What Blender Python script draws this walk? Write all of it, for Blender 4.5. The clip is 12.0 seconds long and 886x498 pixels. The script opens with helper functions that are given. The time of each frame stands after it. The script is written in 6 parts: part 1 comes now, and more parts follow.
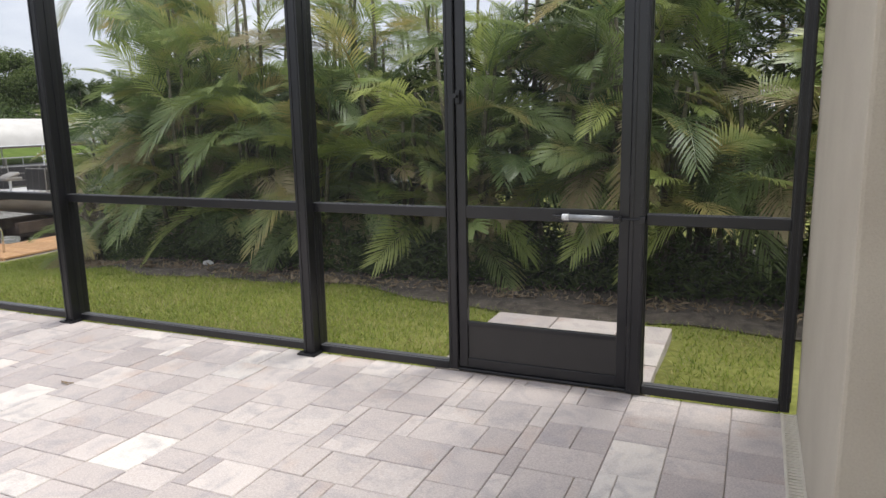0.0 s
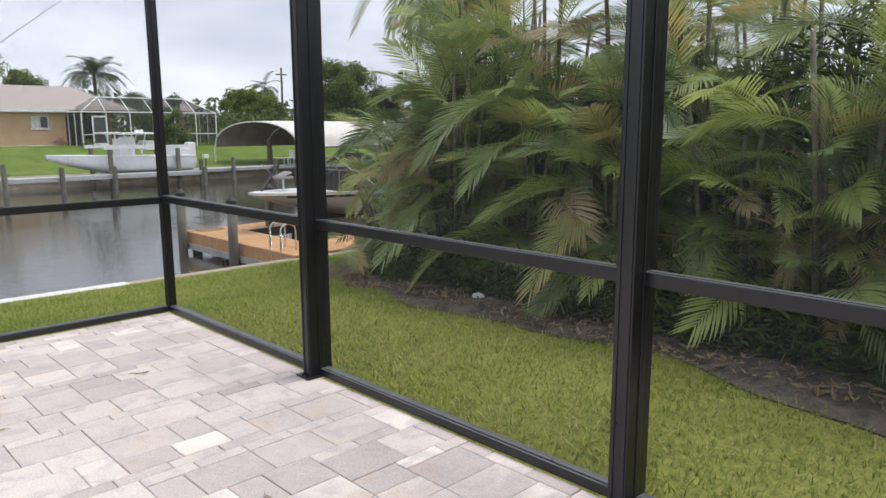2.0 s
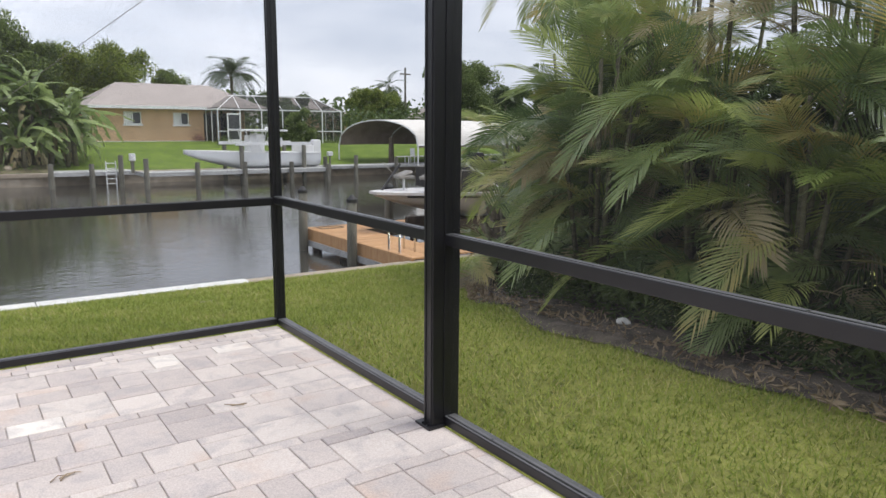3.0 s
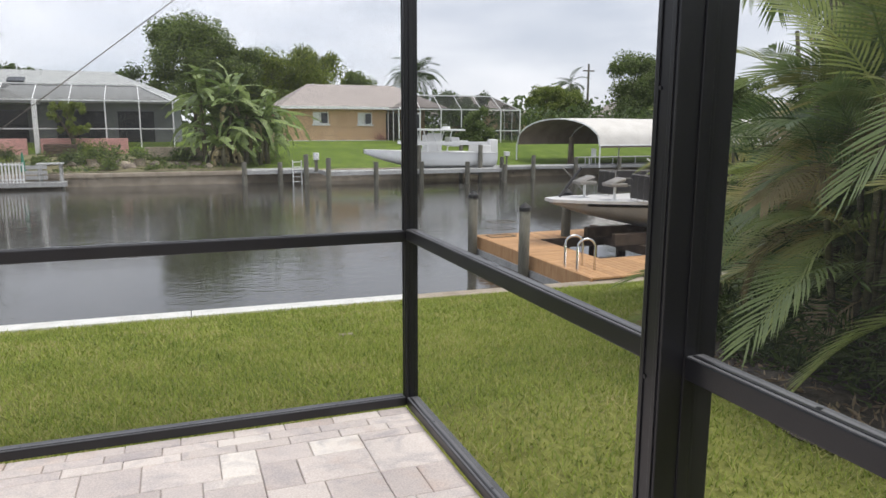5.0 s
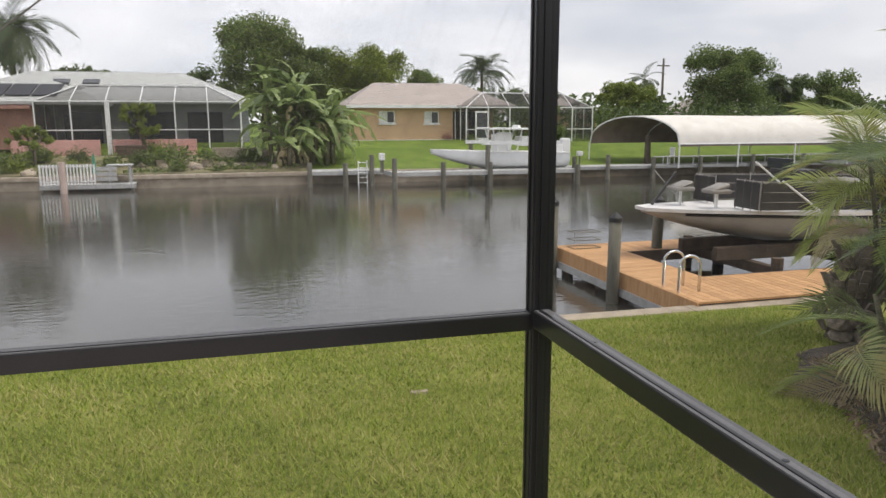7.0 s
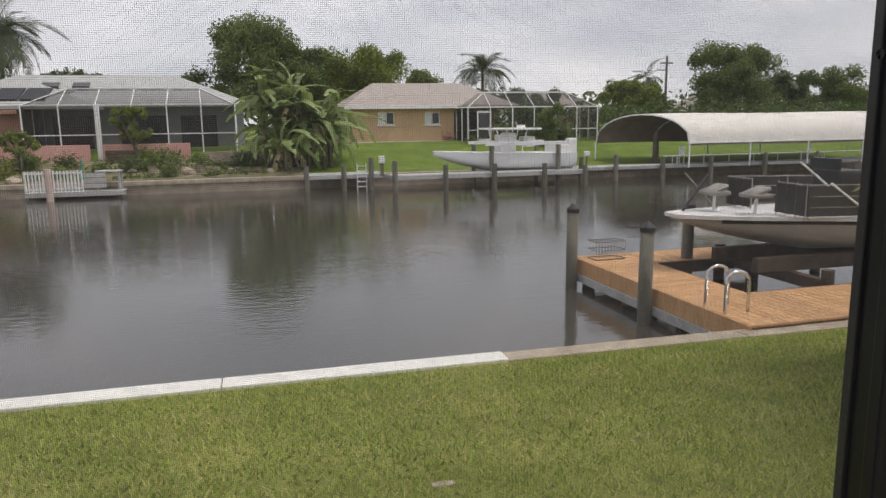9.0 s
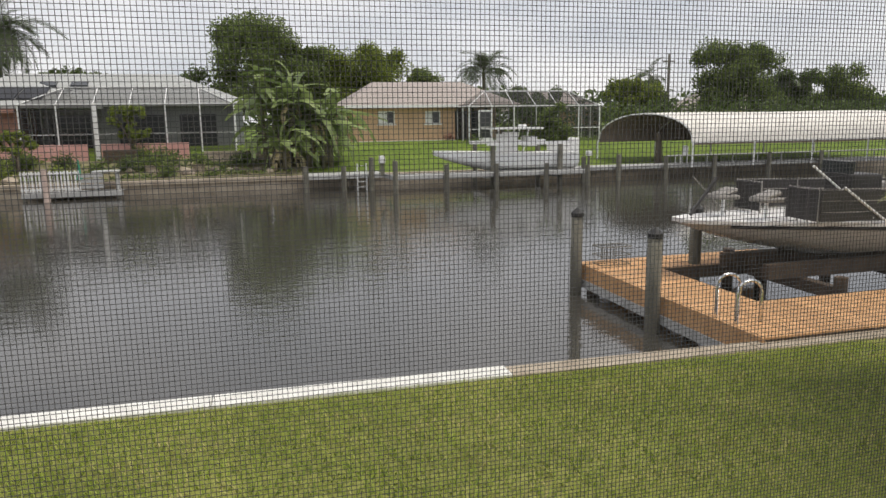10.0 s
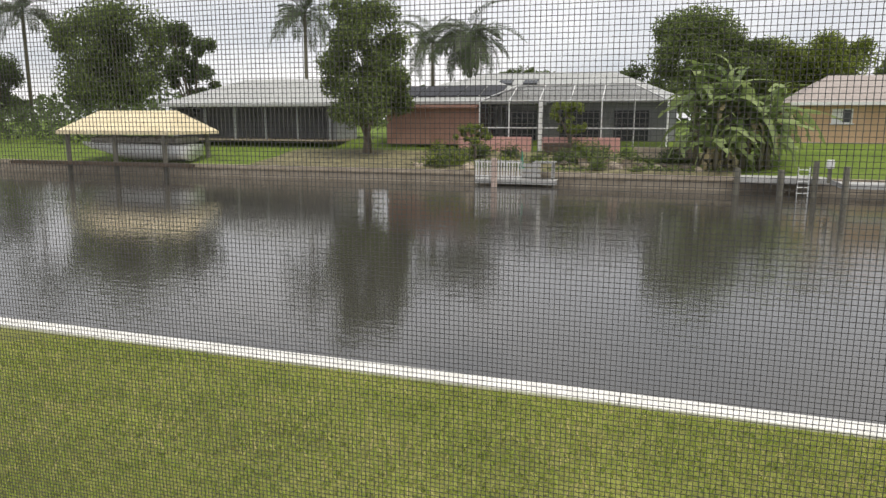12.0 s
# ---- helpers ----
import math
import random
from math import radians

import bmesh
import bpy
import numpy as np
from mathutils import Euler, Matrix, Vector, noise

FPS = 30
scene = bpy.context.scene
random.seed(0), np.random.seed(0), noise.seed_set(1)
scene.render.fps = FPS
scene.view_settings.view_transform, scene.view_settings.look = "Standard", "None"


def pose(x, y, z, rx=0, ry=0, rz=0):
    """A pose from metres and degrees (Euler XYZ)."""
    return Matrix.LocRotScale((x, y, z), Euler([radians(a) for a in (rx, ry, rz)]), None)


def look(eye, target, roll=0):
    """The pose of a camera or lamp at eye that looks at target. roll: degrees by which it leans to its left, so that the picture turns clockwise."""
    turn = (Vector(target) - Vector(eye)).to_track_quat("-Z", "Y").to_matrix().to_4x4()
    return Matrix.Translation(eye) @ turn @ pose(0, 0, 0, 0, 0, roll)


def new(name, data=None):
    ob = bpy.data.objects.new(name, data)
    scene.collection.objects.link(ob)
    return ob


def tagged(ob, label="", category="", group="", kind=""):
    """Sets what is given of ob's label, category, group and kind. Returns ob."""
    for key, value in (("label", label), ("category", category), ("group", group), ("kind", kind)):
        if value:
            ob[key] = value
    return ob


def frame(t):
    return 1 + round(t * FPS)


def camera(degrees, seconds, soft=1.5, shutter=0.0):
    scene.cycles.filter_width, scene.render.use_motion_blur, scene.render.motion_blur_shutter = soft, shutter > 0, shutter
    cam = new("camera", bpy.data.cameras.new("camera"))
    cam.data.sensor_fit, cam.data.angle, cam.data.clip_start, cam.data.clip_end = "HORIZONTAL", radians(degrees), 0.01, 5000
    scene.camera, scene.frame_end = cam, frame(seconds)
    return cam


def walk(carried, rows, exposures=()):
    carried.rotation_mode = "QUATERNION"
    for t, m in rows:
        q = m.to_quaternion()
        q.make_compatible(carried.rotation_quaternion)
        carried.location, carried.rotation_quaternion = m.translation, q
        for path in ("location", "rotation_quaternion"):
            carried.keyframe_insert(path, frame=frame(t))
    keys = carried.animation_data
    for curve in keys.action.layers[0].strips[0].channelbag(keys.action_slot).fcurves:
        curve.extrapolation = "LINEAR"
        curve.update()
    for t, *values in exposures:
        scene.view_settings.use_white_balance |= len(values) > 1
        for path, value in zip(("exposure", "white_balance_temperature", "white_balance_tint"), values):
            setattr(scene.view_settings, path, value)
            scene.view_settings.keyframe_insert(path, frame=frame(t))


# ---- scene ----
cam = camera(64.0, 12.0)
PATH = [
    (0.0, look((-3.477, -6.477, 1.396), (-1.679, -5.681, 1.029), -1.2)),
    (0.5, look((-3.065, -6.307, 1.379), (-1.319, -5.4, 1.022), -1.2)),
    (1.0, look((-2.717, -6.046, 1.372), (-1.072, -4.965, 1.018), -0.9)),
    (1.5, look((-2.475, -5.694, 1.402), (-0.946, -4.454, 1.048), -0.8)),
    (2.0, look((-2.234, -5.376, 1.426), (-0.859, -3.965, 1.086), -0.2)),
    (2.5, look((-2.023, -4.996, 1.387), (-0.798, -3.451, 1.05), 0.3)),
    (4.5, look((-1.204, -3.686, 1.431), (-0.33, -1.921, 1.084), -0.0)),
    (5.0, look((-1.038, -3.286, 1.422), (-0.345, -1.442, 1.076), 0.2)),
    (5.5, look((-0.979, -2.923, 1.439), (-0.395, -1.042, 1.091), 0.1)),
    (6.0, look((-0.834, -2.531, 1.45), (-0.295, -0.638, 1.098), -0.1)),
    (6.5, look((-0.791, -2.186, 1.455), (-0.269, -0.288, 1.105), -0.0)),
    (7.0, look((-0.791, -1.881, 1.46), (-0.269, 0.017, 1.109), -0.2)),
    (9.0, pose(-0.580, -0.510, 1.442, 79.974, 0.817, -15.535)),
    (9.5, pose(-0.486, -0.298, 1.469, 80.038, 0.791, -15.285)),
    (10.0, pose(-0.480, -0.160, 1.510, 79.818, 0.833, -15.463)),
    (10.5, pose(-0.560, -0.150, 1.505, 79.982, 0.191, -13.669)),
    (11.0, pose(-0.720, -0.130, 1.550, 79.600, -0.100, -6.296)),
    (11.5, pose(-0.686, -0.140, 1.600, 79.500, -0.100, 5.436)),
    (12.0, pose(-0.577, -0.150, 1.595, 79.650, -0.100, 17.850)),
]
walk(cam, PATH, ((0, 0.8, 6350, 10), (1, 0.93, 6300, 10), (2.5, 0.7, 6250, 11), (5, 0.7, 6400, 10), (7.2, 0.7, 6750, 11), (8.8, 0.42, 6750, 12),
                 (9.5, 0.15, 6900, 13), (10.1, 0.27, 6850, 10), (12, 0.4, 6850, 10)))

# ---- world, sun ----
world = bpy.data.worlds.new("overcast_sky")
scene.world = world
world.use_nodes = True
wn, wl = world.node_tree.nodes, world.node_tree.links
wn.clear()
w_out = wn.new("ShaderNodeOutputWorld")
w_bg = wn.new("ShaderNodeBackground")
w_sky = wn.new("ShaderNodeTexSky")
w_sky.sky_type, w_sky.sun_disc = "NISHITA", False
w_sky.sun_elevation, w_sky.sun_rotation = radians(66.5), radians(122.5)
w_scale = wn.new("ShaderNodeVectorMath")
w_scale.operation = "SCALE"
w_scale.inputs["Scale"].default_value = 0.11
wl.new(w_sky.outputs[0], w_scale.inputs[0])
w_co = wn.new("ShaderNodeTexCoord")
w_map = wn.new("ShaderNodeMapping")
w_map.inputs["Scale"].default_value = (1.6, 1.6, 5.5)
wl.new(w_co.outputs["Generated"], w_map.inputs[0])
w_noise = wn.new("ShaderNodeTexNoise")
w_noise.inputs["Scale"].default_value, w_noise.inputs["Detail"].default_value = 1.7, 8
w_noise.inputs["Roughness"].default_value = 0.55
wl.new(w_map.outputs[0], w_noise.inputs["Vector"])
w_ramp = wn.new("ShaderNodeValToRGB")
w_ramp.color_ramp.elements[0].position, w_ramp.color_ramp.elements[0].color = 0.34, (0.54, 0.57, 0.64, 1)
w_ramp.color_ramp.elements[1].position, w_ramp.color_ramp.elements[1].color = 0.66, (0.84, 0.84, 0.88, 1)
wl.new(w_noise.outputs[0], w_ramp.inputs[0])
w_mix = wn.new("ShaderNodeMixRGB")
w_mix.inputs[0].default_value = 0.88
wl.new(w_scale.outputs[0], w_mix.inputs[1])
wl.new(w_ramp.outputs[0], w_mix.inputs[2])
wl.new(w_mix.outputs[0], w_bg.inputs[0])
w_bg.inputs[1].default_value = 1.0
wl.new(w_bg.outputs[0], w_out.inputs[0])

sun = new("sun", bpy.data.lights.new("sun", "SUN"))
sun.data.energy, sun.data.angle, sun.data.color = 1.7, radians(24), (1.0, 0.96, 0.88)
sun.matrix_world = look((0, 0, 0), (-2.2, 1.4, -6.0))


# ---- materials ----
def node_material(name):
    m = bpy.data.materials.new(name)
    m.use_nodes = True
    nt = m.node_tree
    return m, nt.nodes, nt.links, nt.nodes["Principled BSDF"]


def surface(name, dark, light, scale=6.0, rough=0.7, bump=0.2, fine=60.0, metal=0.0, vary=0.0, stretch=(1, 1, 1),
            island=False, generated=False, spec=0.5, sheen=0.0):
    """Two scales of noise between two colours, a fine bump, and a change of brightness from object to object."""
    m, n, l, b = node_material(name)
    co = n.new("ShaderNodeTexCoord")
    mp = n.new("ShaderNodeMapping")
    mp.inputs["Scale"].default_value = stretch
    l.new(co.outputs["Generated" if generated else "Object"], mp.inputs[0])
    source = mp.outputs[0]
    if vary:
        info = n.new("ShaderNodeNewGeometry" if island else "ShaderNodeObjectInfo")
        add = n.new("ShaderNodeVectorMath")
        add.operation = "MULTIPLY_ADD"
        add.inputs[0].default_value = (37, 17, 53)
        l.new(info.outputs["Random Per Island" if island else "Random"], add.inputs[1])
        l.new(mp.outputs[0], add.inputs[2])
        source = add.outputs[0]
    big, small = n.new("ShaderNodeTexNoise"), n.new("ShaderNodeTexNoise")
    big.inputs["Scale"].default_value, big.inputs["Detail"].default_value = scale, 5
    small.inputs["Scale"].default_value, small.inputs["Detail"].default_value = fine, 4
    l.new(source, big.inputs["Vector"]), l.new(source, small.inputs["Vector"])
    mean = n.new("ShaderNodeMath")
    mean.operation = "MULTIPLY_ADD"
    mean.inputs[1].default_value = 0.4
    l.new(small.outputs[0], mean.inputs[0])
    half = n.new("ShaderNodeMath")
    half.operation = "MULTIPLY"
    half.inputs[1].default_value = 0.6
    l.new(big.outputs[0], half.inputs[0]), l.new(half.outputs[0], mean.inputs[2])
    ramp = n.new("ShaderNodeValToRGB")
    ramp.color_ramp.elements[0].position, ramp.color_ramp.elements[0].color = 0.36, (*dark, 1)
    ramp.color_ramp.elements[1].position, ramp.color_ramp.elements[1].color = 0.64, (*light, 1)
    l.new(mean.outputs[0], ramp.inputs[0])
    colour = ramp.outputs[0]
    if vary:
        hsv = n.new("ShaderNodeHueSaturation")
        rng = n.new("ShaderNodeMapRange")
        rng.inputs["To Min"].default_value, rng.inputs["To Max"].default_value = 1 - vary, 1 + vary
        l.new(info.outputs["Random Per Island" if island else "Random"], rng.inputs[0])
        l.new(rng.outputs[0], hsv.inputs["Value"]), l.new(colour, hsv.inputs["Color"])
        colour = hsv.outputs[0]
    l.new(colour, b.inputs["Base Color"])
    b.inputs["Roughness"].default_value, b.inputs["Metallic"].default_value = rough, metal
    b.inputs["Specular IOR Level"].default_value = spec
    if bump:
        bm_ = n.new("ShaderNodeBump")
        bm_.inputs["Strength"].default_value, bm_.inputs["Distance"].default_value = bump, 0.01
        l.new(mean.outputs[0], bm_.inputs["Height"]), l.new(bm_.outputs[0], b.inputs["Normal"])
    return m


def leafy(name, dark, light, vary=0.35, island=False, rough=0.5, through_=0.42, yellow=None):
    """Leaf: glossy, lets some light through, each leaf of its own tone."""
    m, n, l, b = node_material(name)
    info = n.new("ShaderNodeNewGeometry" if island else "ShaderNodeObjectInfo")
    rnd = info.outputs["Random Per Island" if island else "Random"]
    co = n.new("ShaderNodeTexCoord")
    tex = n.new("ShaderNodeTexNoise")
    tex.inputs["Scale"].default_value, tex.inputs["Detail"].default_value = 2.5, 4
    l.new(co.outputs["Object"], tex.inputs["Vector"])
    mix = n.new("ShaderNodeMath")
    mix.operation = "MULTIPLY_ADD"
    mix.inputs[1].default_value = 0.55
    l.new(rnd, mix.inputs[0])
    sc = n.new("ShaderNodeMath")
    sc.operation = "MULTIPLY"
    sc.inputs[1].default_value = 0.45
    l.new(tex.outputs[0], sc.inputs[0]), l.new(sc.outputs[0], mix.inputs[2])
    ramp = n.new("ShaderNodeValToRGB")
    ramp.color_ramp.elements[0].position, ramp.color_ramp.elements[0].color = 0.2, (*dark, 1)
    ramp.color_ramp.elements[1].position, ramp.color_ramp.elements[1].color = 0.62, (*light, 1)
    if yellow:
        e = ramp.color_ramp.elements.new(0.78)
        e.color = (*yellow, 1)
    l.new(mix.outputs[0], ramp.inputs[0])
    l.new(ramp.outputs[0], b.inputs["Base Color"])
    b.inputs["Roughness"].default_value = rough
    tr = n.new("ShaderNodeBsdfTranslucent")
    l.new(ramp.outputs[0], tr.inputs[0])
    sh = n.new("ShaderNodeMixShader")
    sh.inputs[0].default_value = through_
    l.new(b.outputs[0], sh.inputs[1]), l.new(tr.outputs[0], sh.inputs[2])
    l.new(sh.outputs[0], n["Material Output"].inputs[0])
    return m


def paver_material():
    """Tumbled concrete pavers: pinkish grey, each one of its own tone, some with grey or rusty clouds."""
    m, n, l, b = node_material("paver")
    info, co = n.new("ShaderNodeObjectInfo"), n.new("ShaderNodeTexCoord")
    geo = n.new("ShaderNodeNewGeometry")
    rnd = n.new("ShaderNodeMath")
    rnd.operation = "ADD"
    l.new(info.outputs["Random"], rnd.inputs[0]), l.new(geo.outputs["Random Per Island"], rnd.inputs[1])
    frac = n.new("ShaderNodeMath")
    frac.operation = "FRACT"
    l.new(rnd.outputs[0], frac.inputs[0])
    off = n.new("ShaderNodeVectorMath")
    off.operation = "MULTIPLY_ADD"
    off.inputs[0].default_value = (91, 47, 13)
    l.new(frac.outputs[0], off.inputs[1]), l.new(geo.outputs["Position"], off.inputs[2])
    tone = n.new("ShaderNodeValToRGB")
    tone.color_ramp.interpolation = "LINEAR"
    stops = [(0.0, (0.43, 0.375, 0.355)), (0.25, (0.53, 0.465, 0.435)), (0.45, (0.60, 0.53, 0.49)), (0.6, (0.46, 0.40, 0.375)),
             (0.75, (0.64, 0.57, 0.525)), (0.9, (0.53, 0.465, 0.43)), (1.0, (0.74, 0.68, 0.62))]
    tone.color_ramp.elements[0].color, tone.color_ramp.elements[1].color = (*stops[0][1], 1), (*stops[-1][1], 1)
    for p, c in stops[1:-1]:
        tone.color_ramp.elements.new(p).color = (*c, 1)
    l.new(frac.outputs[0], tone.inputs[0])
    cloud, grain = n.new("ShaderNodeTexNoise"), n.new("ShaderNodeTexNoise")
    cloud.inputs["Scale"].default_value, cloud.inputs["Detail"].default_value = 7.0, 6
    cloud.inputs["Distortion"].default_value = 0.8
    grain.inputs["Scale"].default_value, grain.inputs["Detail"].default_value = 130.0, 3
    l.new(off.outputs[0], cloud.inputs["Vector"]), l.new(off.outputs[0], grain.inputs["Vector"])
    mask = n.new("ShaderNodeMapRange")
    mask.inputs["From Min"].default_value, mask.inputs["From Max"].default_value = 0.47, 0.70
    mask.inputs["To Max"].default_value = 0.55
    l.new(cloud.outputs[0], mask.inputs[0])
    grey = n.new("ShaderNodeMixRGB")
    grey.inputs[2].default_value = (0.34, 0.31, 0.32, 1)
    l.new(mask.outputs[0], grey.inputs[0]), l.new(tone.outputs[0], grey.inputs[1])
    rust_tex = n.new("ShaderNodeTexNoise")
    rust_tex.inputs["Scale"].default_value, rust_tex.inputs["Detail"].default_value = 3.1, 4
    l.new(off.outputs[0], rust_tex.inputs["Vector"])
    rmask = n.new("ShaderNodeMapRange")
    rmask.inputs["From Min"].default_value, rmask.inputs["From Max"].default_value = 0.58, 0.75
    rmask.inputs["To Max"].default_value = 0.5
    l.new(rust_tex.outputs[0], rmask.inputs[0])
    rust = n.new("ShaderNodeMixRGB")
    rust.inputs[2].default_value = (0.52, 0.36, 0.27, 1)
    l.new(rmask.outputs[0], rust.inputs[0]), l.new(grey.outputs[0], rust.inputs[1])
    gr = n.new("ShaderNodeMixRGB")
    gr.blend_type = "OVERLAY"
    gr.inputs[0].default_value = 0.35
    l.new(rust.outputs[0], gr.inputs[1]), l.new(grain.outputs[0], gr.inputs[2])
    l.new(gr.outputs[0], b.inputs["Base Color"])
    b.inputs["Roughness"].default_value = 0.8
    bm_ = n.new("ShaderNodeBump")
    bm_.inputs["Strength"].default_value, bm_.inputs["Distance"].default_value = 0.35, 0.006
    su = n.new("ShaderNodeMath")
    su.operation = "MULTIPLY_ADD"
    su.inputs[1].default_value = 2.0
    l.new(cloud.outputs[0], su.inputs[0]), l.new(grain.outputs[0], su.inputs[2])
    l.new(su.outputs[0], bm_.inputs["Height"]), l.new(bm_.outputs[0], b.inputs["Normal"])
    return m


def grass_ground_material(name="lawn_soil", dark=(0.125, 0.135, 0.032, 1), light=(0.30, 0.31, 0.08, 1)):
    m, n, l, b = node_material(name)
    geo = n.new("ShaderNodeNewGeometry")
    t1, t2 = n.new("ShaderNodeTexNoise"), n.new("ShaderNodeTexNoise")
    t1.inputs["Scale"].default_value, t1.inputs["Detail"].default_value = 0.9, 6
    t2.inputs["Scale"].default_value, t2.inputs["Detail"].default_value = 22.0, 5
    l.new(geo.outputs["Position"], t1.inputs["Vector"]), l.new(geo.outputs["Position"], t2.inputs["Vector"])
    mx = n.new("ShaderNodeMixRGB")
    mx.inputs[0].default_value = 0.5
    l.new(t1.outputs[0], mx.inputs[1]), l.new(t2.outputs[0], mx.inputs[2])
    ramp = n.new("ShaderNodeValToRGB")
    ramp.color_ramp.elements[0].position, ramp.color_ramp.elements[0].color = 0.36, dark
    ramp.color_ramp.elements[1].position, ramp.color_ramp.elements[1].color = 0.66, light
    l.new(mx.outputs[0], ramp.inputs[0]), l.new(ramp.outputs[0], b.inputs["Base Color"])
    b.inputs["Roughness"].default_value, b.inputs["Specular IOR Level"].default_value = 0.9, 0.15
    bm_ = n.new("ShaderNodeBump")
    bm_.inputs["Strength"].default_value, bm_.inputs["Distance"].default_value = 0.6, 0.03
    l.new(t2.outputs[0], bm_.inputs["Height"]), l.new(bm_.outputs[0], b.inputs["Normal"])
    return m


def blade_material():
    """Grass blades: tone by blade and by patches of the lawn."""
    m, n, l, b = node_material("grass_blade")
    geo = n.new("ShaderNodeNewGeometry")
    t1 = n.new("ShaderNodeTexNoise")
    t1.inputs["Scale"].default_value, t1.inputs["Detail"].default_value = 1.3, 5
    l.new(geo.outputs["Position"], t1.inputs["Vector"])
    mx = n.new("ShaderNodeMixRGB")
    mx.inputs[0].default_value = 0.45
    l.new(t1.outputs[0], mx.inputs[1]), l.new(geo.outputs["Random Per Island"], mx.inputs[2])
    ramp = n.new("ShaderNodeValToRGB")
    ramp.color_ramp.elements[0].position, ramp.color_ramp.elements[0].color = 0.25, (0.155, 0.215, 0.031, 1)
    ramp.color_ramp.elements[1].position, ramp.color_ramp.elements[1].color = 0.78, (0.52, 0.45, 0.20, 1)
    ramp.color_ramp.elements.new(0.58).color = (0.33, 0.395, 0.066, 1)
    l.new(mx.outputs[0], ramp.inputs[0]), l.new(ramp.outputs[0], b.inputs["Base Color"])
    b.inputs["Roughness"].default_value, b.inputs["Specular IOR Level"].default_value = 0.6, 0.25
    tr = n.new("ShaderNodeBsdfTranslucent")
    l.new(ramp.outputs[0], tr.inputs[0])
    sh = n.new("ShaderNodeMixShader")
    sh.inputs[0].default_value = 0.35
    l.new(b.outputs[0], sh.inputs[1]), l.new(tr.outputs[0], sh.inputs[2])
    l.new(sh.outputs[0], n["Material Output"].inputs[0])
    return m


def water_material():
    m, n, l, b = node_material("canal_water")
    geo = n.new("ShaderNodeNewGeometry")
    mp = n.new("ShaderNodeMapping")
    mp.inputs["Scale"].default_value = (1.0, 2.2, 1.0)
    mp.inputs["Rotation"].default_value = (0, 0, 0.25)
    l.new(geo.outputs["Position"], mp.inputs[0])
    r1, r2, patch = n.new("ShaderNodeTexNoise"), n.new("ShaderNodeTexNoise"), n.new("ShaderNodeTexNoise")
    r1.inputs["Scale"].default_value, r1.inputs["Detail"].default_value = 3.2, 4
    r2.inputs["Scale"].default_value, r2.inputs["Detail"].default_value = 0.5, 3
    patch.inputs["Scale"].default_value, patch.inputs["Detail"].default_value = 0.09, 3
    for t in (r1, r2):
        l.new(mp.outputs[0], t.inputs["Vector"])
    l.new(geo.outputs["Position"], patch.inputs["Vector"])
    pr = n.new("ShaderNodeMapRange")
    pr.inputs["From Min"].default_value, pr.inputs["From Max"].default_value = 0.38, 0.62
    pr.inputs["To Min"].default_value, pr.inputs["To Max"].default_value = 0.35, 1.0
    l.new(patch.outputs[0], pr.inputs[0])
    su = n.new("ShaderNodeMath")
    su.operation = "MULTIPLY_ADD"
    su.inputs[1].default_value = 0.55
    l.new(r2.outputs[0], su.inputs[0]), l.new(r1.outputs[0], su.inputs[2])
    bm_ = n.new("ShaderNodeBump")
    bm_.inputs["Distance"].default_value = 0.05
    st = n.new("ShaderNodeMath")
    st.operation = "MULTIPLY"
    st.inputs[1].default_value = 0.2
    l.new(pr.outputs[0], st.inputs[0]), l.new(st.outputs[0], bm_.inputs["Strength"])
    l.new(su.outputs[0], bm_.inputs["Height"]), l.new(bm_.outputs[0], b.inputs["Normal"])
    b.inputs["Base Color"].default_value = (0.056, 0.053, 0.045, 1)
    b.inputs["Roughness"].default_value, b.inputs["IOR"].default_value = 0.05, 1.75
    return m


def screen_material(name, cover):
    """Fine woven screen: cover is the share that the threads close."""
    m, n, l, b = node_material(name)
    b.inputs["Base Color"].default_value, b.inputs["Roughness"].default_value = (0.02, 0.02, 0.022, 1), 0.7
    tr = n.new("ShaderNodeBsdfTransparent")
    sh = n.new("ShaderNodeMixShader")
    sh.inputs[0].default_value = cover
    l.new(tr.outputs[0], sh.inputs[1]), l.new(b.outputs[0], sh.inputs[2])
    l.new(sh.outputs[0], n["Material Output"].inputs[0])
    return m


M_BRONZE = surface("bronze_aluminium", (0.008, 0.008, 0.010), (0.014, 0.014, 0.016), 4, 0.30, 0.06, 180, 0.0)
M_KICK = surface("bronze_kick_plate", (0.020, 0.018, 0.017), (0.030, 0.027, 0.025), 3, 0.5, 0.05, 150)
M_SCREEN = screen_material("screen_sheet", 0.28)
M_WIRE = surface("screen_thread", (0.06, 0.06, 0.062), (0.09, 0.09, 0.09), 10, 0.6, 0)
M_PAVER = paver_material()
M_SAND = surface("joint_sand", (0.42, 0.37, 0.34), (0.54, 0.48, 0.445), 9, 0.95, 0.4, 200)
M_STUCCO = surface("beige_stucco", (0.47, 0.415, 0.33), (0.54, 0.485, 0.39), 3, 0.9, 0.5, 160)
M_DRAIN = surface("drain_plastic", (0.58, 0.53, 0.44), (0.68, 0.63, 0.54), 8, 0.6, 0.05)
M_DARKGAP = surface("drain_inside", (0.02, 0.02, 0.02), (0.05, 0.045, 0.04), 8, 0.9, 0)
M_LAWN = grass_ground_material()
M_LAWN_FAR = grass_ground_material("far_lawn", (0.085, 0.135, 0.022, 1), (0.18, 0.245, 0.045, 1))
M_BLADE = blade_material()
M_WATER = water_material()
